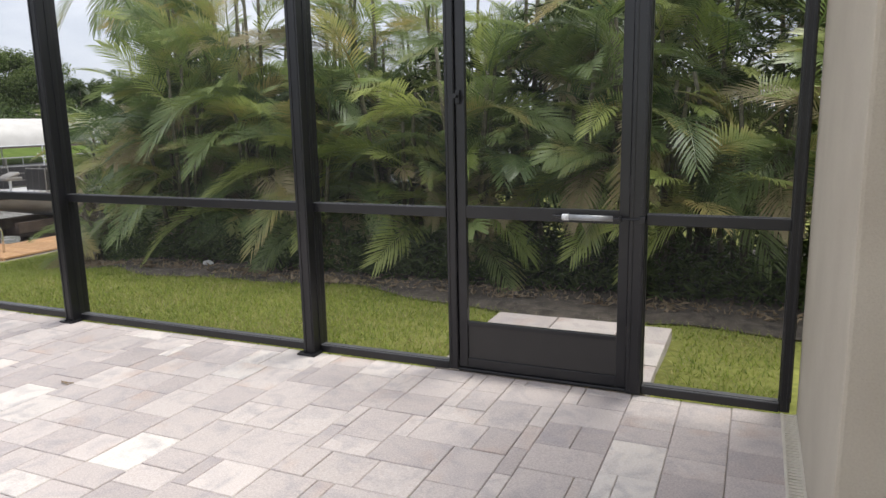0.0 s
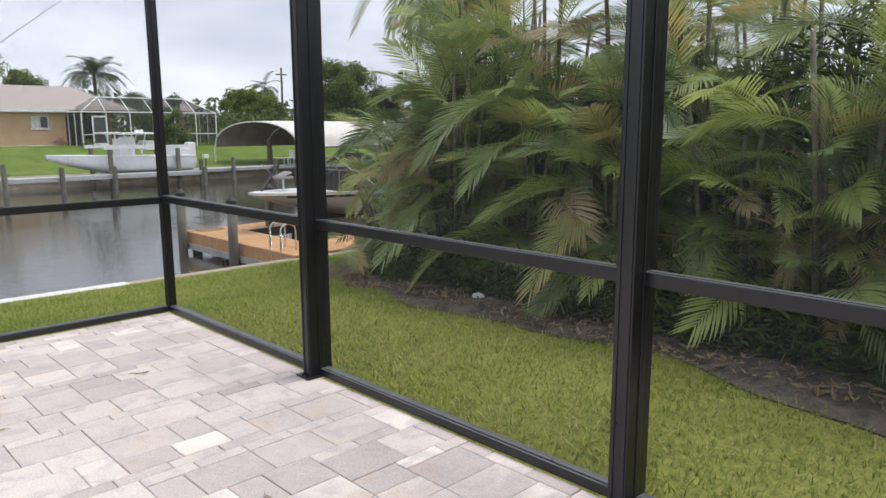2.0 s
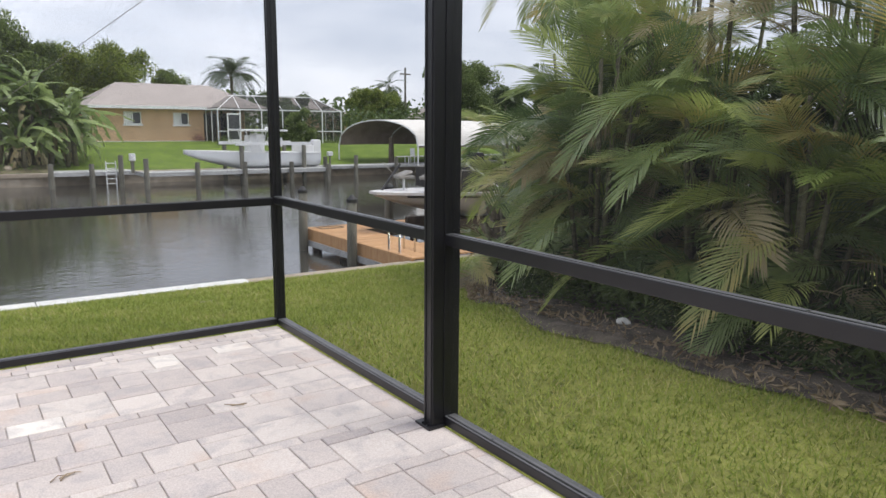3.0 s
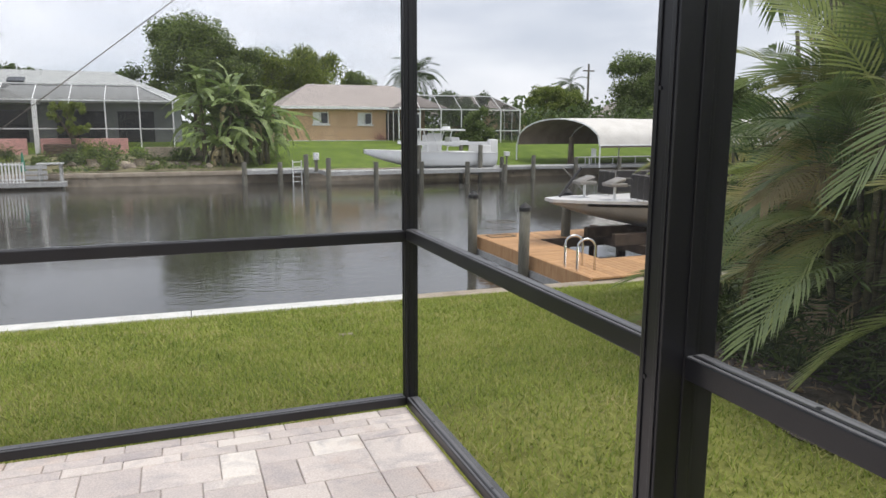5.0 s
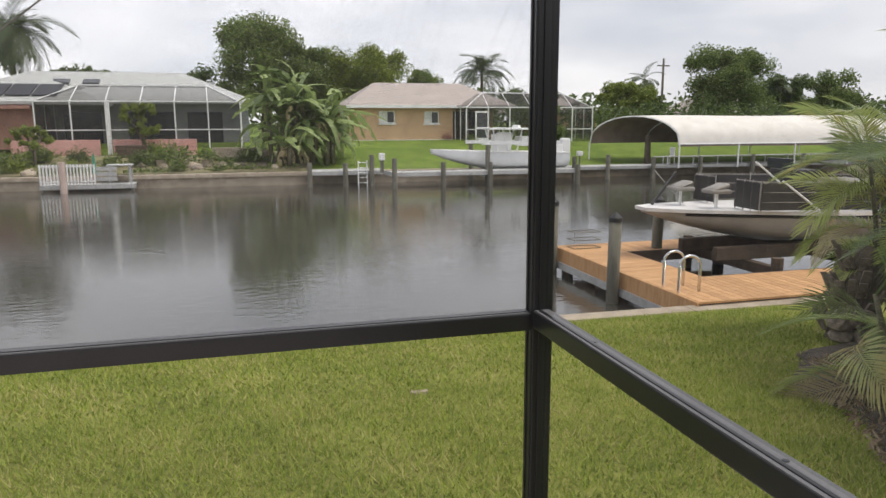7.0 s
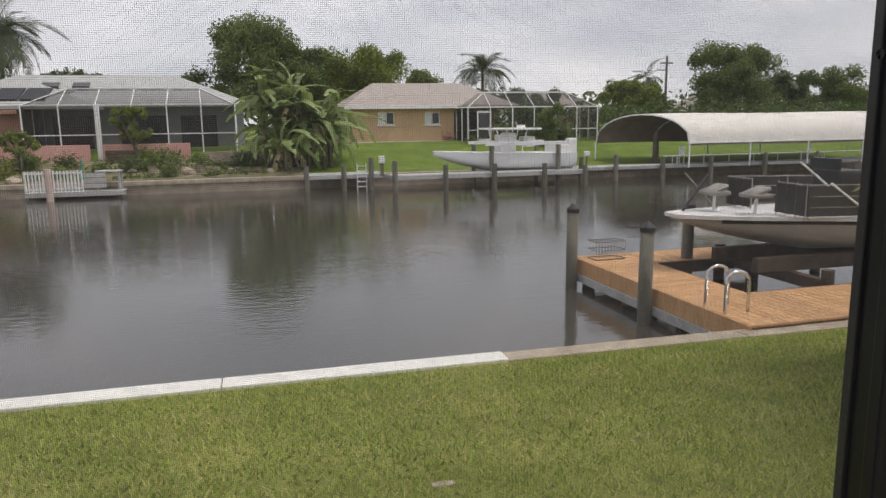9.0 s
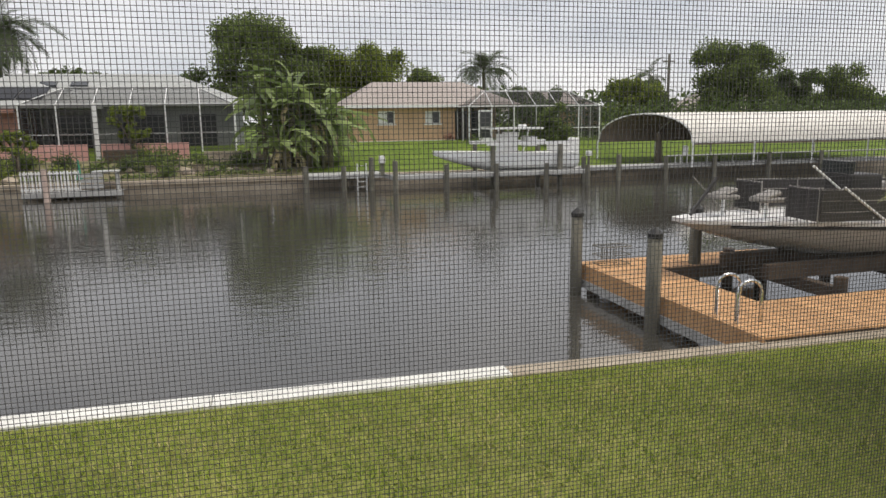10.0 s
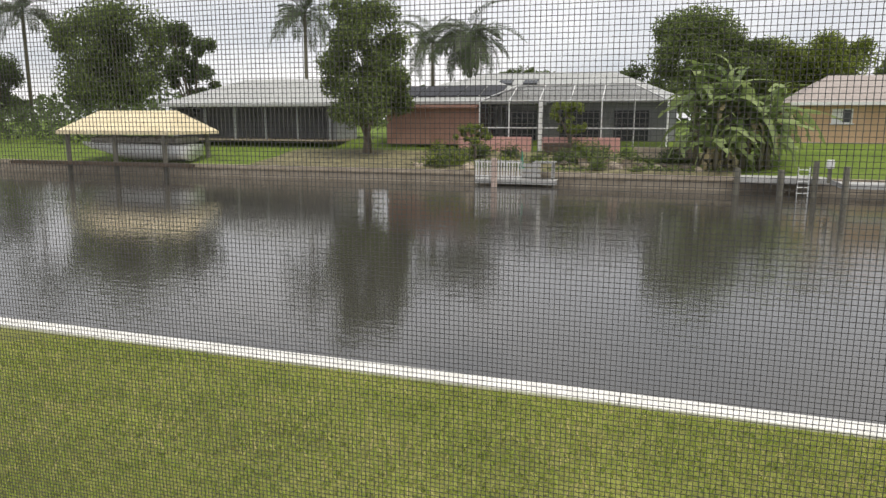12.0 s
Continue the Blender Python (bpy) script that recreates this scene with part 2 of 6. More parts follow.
M_CAP = surface("seawall_concrete", (0.62, 0.61, 0.57), (0.82, 0.81, 0.77), 5, 0.85, 0.3, 70)
M_OLDCON = surface("weathered_concrete", (0.28, 0.23, 0.17), (0.48, 0.41, 0.32), 2.5, 0.9, 0.5, 40)
M_MULCH = surface("mulch_soil", (0.035, 0.028, 0.022), (0.14, 0.115, 0.09), 9, 0.95, 0.9, 55)
M_FROND = leafy("palm_frond", (0.082, 0.138, 0.046), (0.34, 0.425, 0.155), yellow=(0.56, 0.46, 0.17), rough=0.34)
M_FROND_DARK = leafy("dark_palm_frond", (0.035, 0.055, 0.022), (0.085, 0.115, 0.045))
# paler bronze: the sky's reflection on rail tops, put into the colour
M_RAILSHEEN = surface("sky_sheen_bronze_top", (0.085, 0.085, 0.090), (0.13, 0.13, 0.135), 5, 0.5, 0.1, 120)
# brown of the canopy's valance, and of the shade painted on its underside
M_UNDERSHADE_VALANCE = surface("canvas_undershade_and_valance", (0.16, 0.12, 0.10), (0.24, 0.19, 0.16), 2, 0.9, 0.1)
M_FROND_DRY = leafy("dry_frond", (0.30, 0.24, 0.12), (0.55, 0.47, 0.28), through_=0.25)
M_FROND_LIME = leafy("lime_frond", (0.25, 0.34, 0.075), (0.48, 0.54, 0.16), rough=0.36)
M_CANE = surface("palm_cane", (0.08, 0.075, 0.045), (0.21, 0.19, 0.12), 5, 0.7, 0.3, 30, stretch=(1, 1, 4))
M_BARK = surface("bark", (0.07, 0.055, 0.04), (0.19, 0.155, 0.12), 5, 0.9, 0.8, 30, stretch=(1, 1, 0.4))
M_LEAF = leafy("tree_leaf", (0.068, 0.105, 0.028), (0.21, 0.27, 0.08), island=True)
M_LEAF_LIGHT = leafy("light_tree_leaf", (0.10, 0.15, 0.025), (0.26, 0.31, 0.06), island=True)
# dark green trees, and the hedge's inner shade put into leaf colour
M_LEAF_DARK = leafy("dark_leaf_and_hedge_shade", (0.045, 0.07, 0.022), (0.13, 0.18, 0.055), island=True)
M_BANANA = leafy("banana_leaf", (0.10, 0.155, 0.04), (0.32, 0.40, 0.15))
M_DECKWOOD = surface("dock_boards", (0.43, 0.23, 0.10), (0.62, 0.37, 0.18), 3, 0.75, 0.3, 40, vary=0.14, stretch=(1, 6, 1))
# dark brown timber of piles, inner fascias, boat lift and planter
M_DOCKDARK = surface("dark_timber", (0.05, 0.035, 0.025), (0.13, 0.09, 0.06), 4, 0.8, 0.4, 30)
M_PILE = surface("piling_timber", (0.10, 0.095, 0.075), (0.21, 0.20, 0.16), 6, 0.85, 0.5, 50, stretch=(1, 1, 0.25), vary=0.15)
M_PILECAP = surface("piling_cap", (0.015, 0.015, 0.016), (0.03, 0.03, 0.03), 6, 0.6, 0.1)
M_GREYWOOD = surface("weathered_boards", (0.30, 0.30, 0.29), (0.50, 0.50, 0.49), 4, 0.85, 0.3, 40, vary=0.12, stretch=(5, 1, 1))
M_WHITE = surface("white_paint", (0.70, 0.70, 0.69), (0.82, 0.82, 0.81), 4, 0.55, 0.05)
M_WHITE_ALU = surface("white_aluminium", (0.72, 0.73, 0.73), (0.82, 0.82, 0.82), 5, 0.45, 0.03)
M_CHROME = surface("stainless_tube", (0.62, 0.63, 0.64), (0.75, 0.75, 0.76), 6, 0.22, 0.0, metal=1.0)
M_GELCOAT = surface("white_gelcoat", (0.78, 0.80, 0.81), (0.86, 0.87, 0.87), 2, 0.25, 0.02)
M_HULLGREY = surface("grey_hull", (0.27, 0.255, 0.235), (0.37, 0.35, 0.32), 2, 0.35, 0.05)
M_BOATDECK = surface("boat_deck_carpet", (0.58, 0.57, 0.56), (0.74, 0.73, 0.72), 7, 0.7, 0.2, 90)
M_BLACKVINYL = surface("black_panel", (0.020, 0.018, 0.018), (0.045, 0.040, 0.038), 3, 0.45, 0.1)
M_SEAT = surface("boat_seat_vinyl", (0.22, 0.205, 0.185), (0.33, 0.31, 0.285), 6, 0.6, 0.1)
M_CANVAS = surface("canopy_canvas", (0.66, 0.63, 0.58), (0.80, 0.77, 0.72), 1.5, 0.8, 0.15)
M_CANVAS_TAN = surface("tan_canopy", (0.66, 0.56, 0.36), (0.80, 0.70, 0.48), 1.5, 0.8, 0.15)
M_TANWALL = surface("tan_stucco_wall", (0.55, 0.36, 0.22), (0.66, 0.45, 0.29), 1.2, 0.9, 0.2, 30)
M_TANROOF = surface("tan_shingles", (0.31, 0.27, 0.245), (0.42, 0.37, 0.34), 2.0, 0.9, 0.5, 25, stretch=(1, 1, 6))
M_GREYROOF = surface("grey_roof_tiles", (0.33, 0.34, 0.33), (0.46, 0.47, 0.46), 2.0, 0.85, 0.5, 25, stretch=(1, 1, 6))
M_PINK = surface("pink_stucco", (0.55, 0.29, 0.26), (0.66, 0.38, 0.34), 1.5, 0.9, 0.2, 30)
M_RED = surface("red_brown_wall", (0.33, 0.17, 0.13), (0.44, 0.25, 0.20), 1.5, 0.9, 0.2, 30)
M_GLASS = surface("dark_window_glass", (0.03, 0.035, 0.04), (0.06, 0.065, 0.07), 2, 0.08, 0.0)
M_SOLAR = surface("solar_panel", (0.012, 0.013, 0.018), (0.025, 0.027, 0.035), 2, 0.55, 0)
# wall grey that has the shade of cage and porch put into it
M_SHADE = surface("lanai_shade_grey", (0.26, 0.27, 0.28), (0.38, 0.39, 0.40), 1, 0.9, 0.1)
M_FARSCREEN = screen_material("cage_screen", 0.45)
M_ROCK = surface("rough_rock", (0.10, 0.08, 0.06), (0.30, 0.25, 0.20), 5, 0.9, 0.9, 25)
M_LITTER = surface("dead_leaf", (0.22, 0.16, 0.10), (0.36, 0.28, 0.18), 9, 0.9, 0.2, vary=0.2)
M_GREENPLASTIC = surface("green_cloth", (0.02, 0.18, 0.11), (0.04, 0.26, 0.16), 4, 0.7, 0.1)
M_GREYPOLE = surface("power_pole", (0.16, 0.14, 0.12), (0.26, 0.24, 0.21), 3, 0.9, 0.3)
M_GARDEN = surface("garden_soil", (0.10, 0.085, 0.05), (0.24, 0.22, 0.11), 1.6, 0.95, 0.6, 18)
M_CLAY = surface("faded_post", (0.46, 0.35, 0.30), (0.60, 0.48, 0.42), 4, 0.8, 0.2)


# ---- mesh helpers ----
def mesh_object(name, bm, material, parent=None, smooth=False):
    me = bpy.data.meshes.new(name)
    if smooth:
        for f in bm.faces:
            f.smooth = True
    bm.to_mesh(me)
    bm.free()
    me.materials.append(material)
    ob = new(name, me)
    if parent:
        ob.parent = parent
    return ob


def part(name, bm, material, parent, label="", smooth=False):
    return tagged(mesh_object(name, bm, material, parent, smooth), label)


def thing(name, label, category, m=None, group="", kind=""):
    ob = new(name)
    ob.empty_display_size = 0.2
    if m is not None:
        ob.matrix_world = m
    return tagged(ob, label, category, group, kind)


def box(bm, lo, hi, bevel=0.0, turn=None):
    """A box between two corners, with bevelled edges."""
    lo, hi = Vector(lo), Vector(hi)
    made = bmesh.ops.create_cube(bm, size=1.0)["verts"]
    m = Matrix.Translation((lo + hi) / 2) @ (turn or Matrix()) @ Matrix.Diagonal((*(hi - lo), 1))
    bmesh.ops.transform(bm, matrix=m, verts=made)
    if bevel:
        edges = list({e for v in made for e in v.link_edges})
        bmesh.ops.bevel(bm, geom=edges, offset=bevel, segments=2, affect="EDGES", profile=0.6)
    return bm


def a_box(lo, hi, bevel=0.0):
    return box(bmesh.new(), lo, hi, bevel)


def tube(bm, points, radius, sides=8, taper=None):
    """A round tube along points, closed at its ends."""
    pts = [Vector(p) for p in points]
    rings = []
    for i, p in enumerate(pts):
        d = (pts[min(i + 1, len(pts) - 1)] - pts[max(i - 1, 0)]).normalized()
        side = d.orthogonal().normalized() if abs(d.z) > 0.9 else d.cross(Vector((0, 0, 1))).normalized()
        if abs(d.z) > 0.9:
            side = (Vector((1, 0, 0)) - d * d.x).normalized()
        up = d.cross(side)
        r = radius if taper is None else radius + (taper - radius) * i / (len(pts) - 1)
        rings.append([bm.verts.new(p + r * (math.cos(a) * side + math.sin(a) * up))
                      for a in (2 * math.pi * k / sides for k in range(sides))])
    for a, b in zip(rings, rings[1:]):
        for k in range(sides):
            bm.faces.new((a[k], a[(k + 1) % sides], b[(k + 1) % sides], b[k]))
    bm.faces.new(rings[0][::-1]), bm.faces.new(rings[-1])
    return bm


def a_tube(points, radius, sides=8, taper=None):
    return tube(bmesh.new(), points, radius, sides, taper)


def loft(bm, sections, cap=True):
    """Skin over sections, lists of as many points each, open along their length."""
    rows = [[bm.verts.new(p) for p in s] for s in sections]
    for a, b in zip(rows, rows[1:]):
        for k in range(len(a) - 1):
            bm.faces.new((a[k], a[k + 1], b[k + 1], b[k]))
    if cap:
        bm.faces.new(rows[0][::-1]), bm.faces.new(rows[-1])
    return bm


def raw_mesh(name, verts, faces, material, parent=None):
    me = bpy.data.meshes.new(name)
    me.from_pydata(verts, [], faces)
    me.materials.append(material)
    ob = new(name, me)
    if parent:
        ob.parent = parent
    return ob


# ---- ground, lawn, canal ----
SEAWALL_Y, WATER_Z, FAR_Y = 6.88, -1.65, 35.4


def smooth_step(a, b, v):
    u = min(1.0, max(0.0, (v - a) / (b - a)))
    return u * u * (3 - 2 * u)


def shore_y(x):
    """The seawall runs a little askew to the patio."""
    return 6.93 - 0.022 * min(40.0, max(-40.0, x))


def lawn_z(x, y):
    """Height of the near lawn: flat beside the patio, falling to the seawall and a little to the hedge."""
    y0 = max(0.0, y) * SEAWALL_Y / shore_y(x)
    z = -0.06 - 0.135 * y0 - 0.0056 * y0 * y0
    side = -0.075 * min(max(0.0, x - 0.3), 3.4)
    return z + side * (1 - smooth_step(0.5, 6.6, y0))


def far_z(y, x=10.0):
    low = -1.02 + 0.62 * smooth_step(35.6, 42.0, y) + 0.6 * smooth_step(43.5, 47.5, y)
    high = -1.02 + 1.3 * smooth_step(35.6, 45.5, y)
    u = smooth_step(-0.5, 4.0, x)
    return low * (1 - u) + high * u


def build_ground():
    xs = sorted({-600, -300, -120, -60, -40, -30, -24, -20, 30, 40, 60, 120, 300, 600} | {i * 0.5 for i in range(-32, 41)})
    ys = sorted({-500, -200, -60, -30, -20, -14} | {-10 + 0.5 * i for i in range(0, 33)} | {6.6, SEAWALL_Y - 0.05, SEAWALL_Y + 0.1,
                20, FAR_Y - 0.05, FAR_Y + 0.2} | {36 + i for i in range(0, 13)} | {60, 80, 120, 250, 600, 1500})
    verts, faces = [], []
    for y in ys:
        for x in xs:
            yy = y
            if 0 < y < 7.2:
                yy = y * shore_y(x) / SEAWALL_Y
            if y < SEAWALL_Y:
                z = lawn_z(x, yy)
                if x < 0.02 and y < 0.02:
                    z = -0.2
            elif y < FAR_Y:
                z = -3.2
            else:
                z = far_z(y, x)
            verts.append((x, yy, z))
    w = len(xs)
    for j in range(len(ys) - 1):
        for i in range(w - 1):
            faces.append((j * w + i, j * w + i + 1, (j + 1) * w + i + 1, (j + 1) * w + i))
    ground = raw_mesh("ground", verts, faces, M_LAWN)
    ground.data.materials.append(M_LAWN_FAR)
    for p in ground.data.polygons:
        p.use_smooth = True
        p.material_index = 1 if p.center.y > FAR_Y else 0
    tagged(ground, "green mown lawn sloping down to the canal on both banks", "ground", kind="structure")
    water = raw_mesh("water", [(-600, 4.5, WATER_Z), (600, 4.5, WATER_Z), (600, FAR_Y + 0.1, WATER_Z), (-600, FAR_Y + 0.1, WATER_Z)],
                     [(0, 1, 2, 3)], M_WATER)
    tagged(water, "dark brownish canal water with small ripples reflecting the sky", "water", kind="structure")


build_ground()


def build_seawalls():
    wall = thing("seawall", "concrete seawall with a pale cap along the lawn's edge", "seawall", pose(0, shore_y(0), 0, 0, 0, -1.26), kind="structure")
    part("wall_face", a_box((-41, -0.12, -3.2), (41, 0.02, -1.30)), M_OLDCON, wall)
    joints = [2.15 - 3.1 * k for k in range(14, 0, -1)] + [2.15 + 3.1 * k for k in range(13)]
    for x in joints:
        white = x < 2.0
        part("cap", a_box((x + 0.006, -0.25, -1.38), (x + 3.094, 0.05, -1.165 if white else -1.18), 0.012),
             M_CAP if white else M_OLDCON, wall, "white-painted concrete cap" if white else "bare grey concrete cap")
    far = thing("far_seawall", "weathered brown concrete seawall on the far bank", "seawall", kind="structure")
    part("wall_face", a_box((-300, FAR_Y - 0.1, -3.2), (300, FAR_Y + 0.1, -1.2)), M_OLDCON, far)
    x = -60.0
    while x < 60:
        part("cap", a_box((x + 0.01, FAR_Y - 0.22, -1.2), (x + 3.99, FAR_Y + 0.3, -1.0), 0.02), M_OLDCON, far)
        x += 4.0


build_seawalls()

# ---- house wall, lanai ceiling ----
house = tagged(mesh_object("wall_house", a_box((-1.47, -9.6, -0.2), (0.068, -6.715, 2.92), 0.012), M_STUCCO),
               "beige stucco house wall with a square outer corner", "wall", kind="structure")
tagged(mesh_object("wall_back", a_box((-9.0, -9.9, -0.2), (-1.5, -9.62, 2.9)), M_STUCCO), "beige stucco wall behind the patio", "wall", kind="structure")
tagged(mesh_object("ceiling", a_box((-9.0, -9.6, 2.75), (-1.475, -6.9, 2.92)), M_WHITE), "plain white ceiling of the covered patio", "ceiling", kind="structure")

# overhang out of view, added to darken the wall and the grass by it
tagged(mesh_object("eave", a_box((-1.5, -9.6, 2.93), (0.7, -6.1, 3.1), 0.01), M_WHITE), "unseen overhang added to shade the house wall and grass", "eave", kind="structure")

drain = thing("channel_drain", "cream plastic slotted channel drain along the wall's foot", "drain", pose(0, -6.68, 0))
part("channel", a_box((-2.6, -0.028, -0.09), (0.0, 0.028, -0.012)), M_DARKGAP, drain)
for s in (-1, 1):
    part("rim", a_box((-2.6, s * 0.030 - 0.006, -0.06), (0.0, s * 0.030 + 0.006, 0.004), 0.002), M_DRAIN, drain)
slat_mesh = None
for i in range(104):
    if slat_mesh is None:
        slat = part("slat", a_box((-0.0075, -0.025, -0.012), (0.0075, 0.025, 0.002), 0.0015), M_DRAIN, drain)
        slat_mesh = slat.data
    else:
        slat = new("slat", slat_mesh)
        slat.parent = drain
    slat.location = (-0.012 - i * 0.025, 0, 0)


# ---- screen enclosure ----
RAIL_Z, CANAL_Z, TOP_Z = 0.914, 0.904, 2.75
POST_D, POST_W = 0.105, 0.075


def post(name, x, y, wide, deep, label, base=True, along="y"):
    """Post whose inner face stands at x (or y) = -deep / 2 from the wall's line."""
    t = thing(name, label, "post", pose(x, y, 0), "posts of the screen enclosure")
    hx, hy = (deep / 2, wide / 2) if along == "y" else (wide / 2, deep / 2)
    part("shaft", a_box((-hx, -hy, 0.004), (hx, hy, TOP_Z), 0.004), M_BRONZE, t)
    # flat screen-bead strips, proud of the shaft on the sides that hold the screen
    for s in (-1, 1):
        if along == "y":
            part("bead", a_box((-0.014, s * hy - 0.005, 0.05), (0.016, s * hy + 0.005, TOP_Z), 0.002), M_BRONZE, t)
            part("groove_strip", a_box((-hx - 0.004, s * hy * 0.62 - 0.006, 0.02), (-hx + 0.002, s * hy * 0.62 + 0.006, TOP_Z), 0.0015), M_BRONZE, t)
    if base:
        part("base_clip", a_box((-hx - 0.03, -hy - 0.018, 0.0), (hx + 0.004, hy + 0.03, 0.012), 0.003), M_BRONZE, t, "angled foot clip")
        for s in (-1, 1):
            part("bolt", a_tube([(-hx - 0.015, s * 0.022, 0.012), (-hx - 0.015, s * 0.022, 0.02)], 0.007, 8), M_BRONZE, t)
    for z in (0.35, 0.86, 1.5, 2.1):
        part("screw", a_tube([(-hx - 0.004, 0.012, z), (-hx, 0.012, z)], 0.005, 8), M_BRONZE, t)
    return t


POSTS_Y = {"p1": -2.02, "p2": -4.07}
DOOR_A, DOOR_B, CORNER_Y = -5.0, -5.97, -6.66
post("corner_post", 0.032, 0.026, 0.052, 0.064, "square dark bronze corner post of the screen enclosure", False)
for key in POSTS_Y:
    post("cage_post", 0.01, POSTS_Y[key], POST_W, 0.15, "dark bronze aluminium post standing on the paver edge")
post("door_jamb", 0.04, DOOR_A + 0.012, 0.055, 0.075, "dark bronze door jamb post on the latch side", False)
post("door_jamb", 0.03, DOOR_B, 0.075, 0.10, "dark bronze door jamb post on the hinge side", False)
post("wall_post", 0.035, CORNER_Y, 0.045, 0.06, "narrow dark bronze post fixed to the house wall", False)
post("cage_post", -2.12, 0.05, POST_W, 0.10, "dark bronze aluminium post of the canal-side screen", False, "x")
post("cage_post", -4.2, 0.05, POST_W, 0.10, "dark bronze aluminium post of the canal-side screen", False, "x")
post("cage_post", -6.3, 0.05, POST_W, 0.10, "dark bronze aluminium post of the canal-side screen", False, "x")


def rail(name, label, lo, hi, kind_):
    t = thing(name, label, kind_, None, "rails of the screen enclosure")
    part("bar", a_box(lo, hi, 0.004), M_BRONZE, t)
    # thin plate that paints the sky's sheen onto the bar's upper face
    part("sheen_top", a_box((lo[0] + 0.003, lo[1] + 0.003, hi[2] - 0.002), (hi[0] - 0.003, hi[1] - 0.003, hi[2] + 0.0025)), M_RAILSHEEN, t, "upper face with the sky's sheen painted grey")
    dx, dy = hi[0] - lo[0], hi[1] - lo[1]
    if dy > dx:
        part("bead", a_box((lo[0] + 0.012, lo[1] + 0.01, hi[2]), (lo[0] + 0.022, hi[1] - 0.01, hi[2] + 0.005), 0.0015), M_BRONZE, t)
        n = int(dy / 0.6)
        for i in range(n):
            y = lo[1] + (i + 0.5) * dy / n
            part("screw", a_tube([(lo[0] + 0.03, y, hi[2]), (lo[0] + 0.03, y, hi[2] + 0.004)], 0.006, 8), M_BRONZE, t)
    else:
        part("bead", a_box((lo[0] + 0.01, lo[1] + 0.012, hi[2]), (hi[0] - 0.01, lo[1] + 0.022, hi[2] + 0.005), 0.0015), M_BRONZE, t)
        n = int(dx / 0.6)
        for i in range(n):
            x = lo[0] + (i + 0.5) * dx / n
            part("screw", a_tube([(x, lo[1] + 0.03, hi[2]), (x, lo[1] + 0.03, hi[2] + 0.004)], 0.006, 8), M_BRONZE, t)
    return t


SIDE_SPANS = [(-1.982, -0.003), (-4.032, -2.058), (DOOR_A + 0.04 + 0.0, -4.108), (CORNER_Y + 0.023, DOOR_B - 0.038)]
CANAL_SPANS = [(-2.082, -0.003), (-4.162, -2.158), (-6.262, -4.238)]
for a, b in SIDE_SPANS:
    rail("chair_rail", "dark bronze mid rail between two posts", (0.0, a, RAIL_Z - 0.052), (0.052, b, RAIL_Z), "rail")
    rail("sill_rail", "dark bronze bottom rail lying on the pavers", (0.0, a, 0.003), (0.065, b, 0.045), "rail")
    rail("header_rail", "dark bronze top rail of the screen wall", (0.0, a, TOP_Z - 0.09), (0.065, b, TOP_Z), "rail")
for a, b in CANAL_SPANS:
    rail("chair_rail", "dark bronze mid rail facing the canal", (a, 0.004, CANAL_Z - 0.052), (b, 0.056, CANAL_Z), "rail")
    rail("sill_rail", "dark bronze bottom rail lying on the pavers", (a, 0.0, 0.003), (b, 0.065, 0.045), "rail")
    rail("header_rail", "dark bronze top rail of the screen wall", (a, 0.0, TOP_Z - 0.09), (b, 0.065, TOP_Z), "rail")
rail("header_rail", "dark bronze rail above the screen door", (0.0, DOOR_B + 0.04, 2.10), (0.065, DOOR_A - 0.016, 2.18), "rail")


def sheet(axis, a, b, z0, z1, label):
    """Screen stretched in one opening; seen from afar its threads merge."""
    if axis == "x":
        v = [(0.038, a, z0), (0.038, b, z0), (0.038, b, z1), (0.038, a, z1)]
    else:
        v = [(a, 0.038, z0), (b, 0.038, z0), (b, 0.038, z1), (a, 0.038, z1)]
    ob = raw_mesh("screen_panel", v, [(0, 1, 2, 3)], M_SCREEN)
    ob.visible_shadow = False
    tagged(ob, label, "screen", "screen panels", "structure")


for a, b in SIDE_SPANS:
    sheet("x", a, b, 0.045, RAIL_Z - 0.05, "fine black insect screen under the mid rail")
    sheet("x", a, b, RAIL_Z, TOP_Z - 0.09, "fine black insect screen above the mid rail")
for i, (a, b) in enumerate(CANAL_SPANS):
    sheet("y", a, b, 0.045, CANAL_Z - 0.052, "fine black insect screen under the mid rail")
    if i:
        sheet("y", a, b, CANAL_Z, TOP_Z - 0.09, "fine black insect screen above the mid rail")


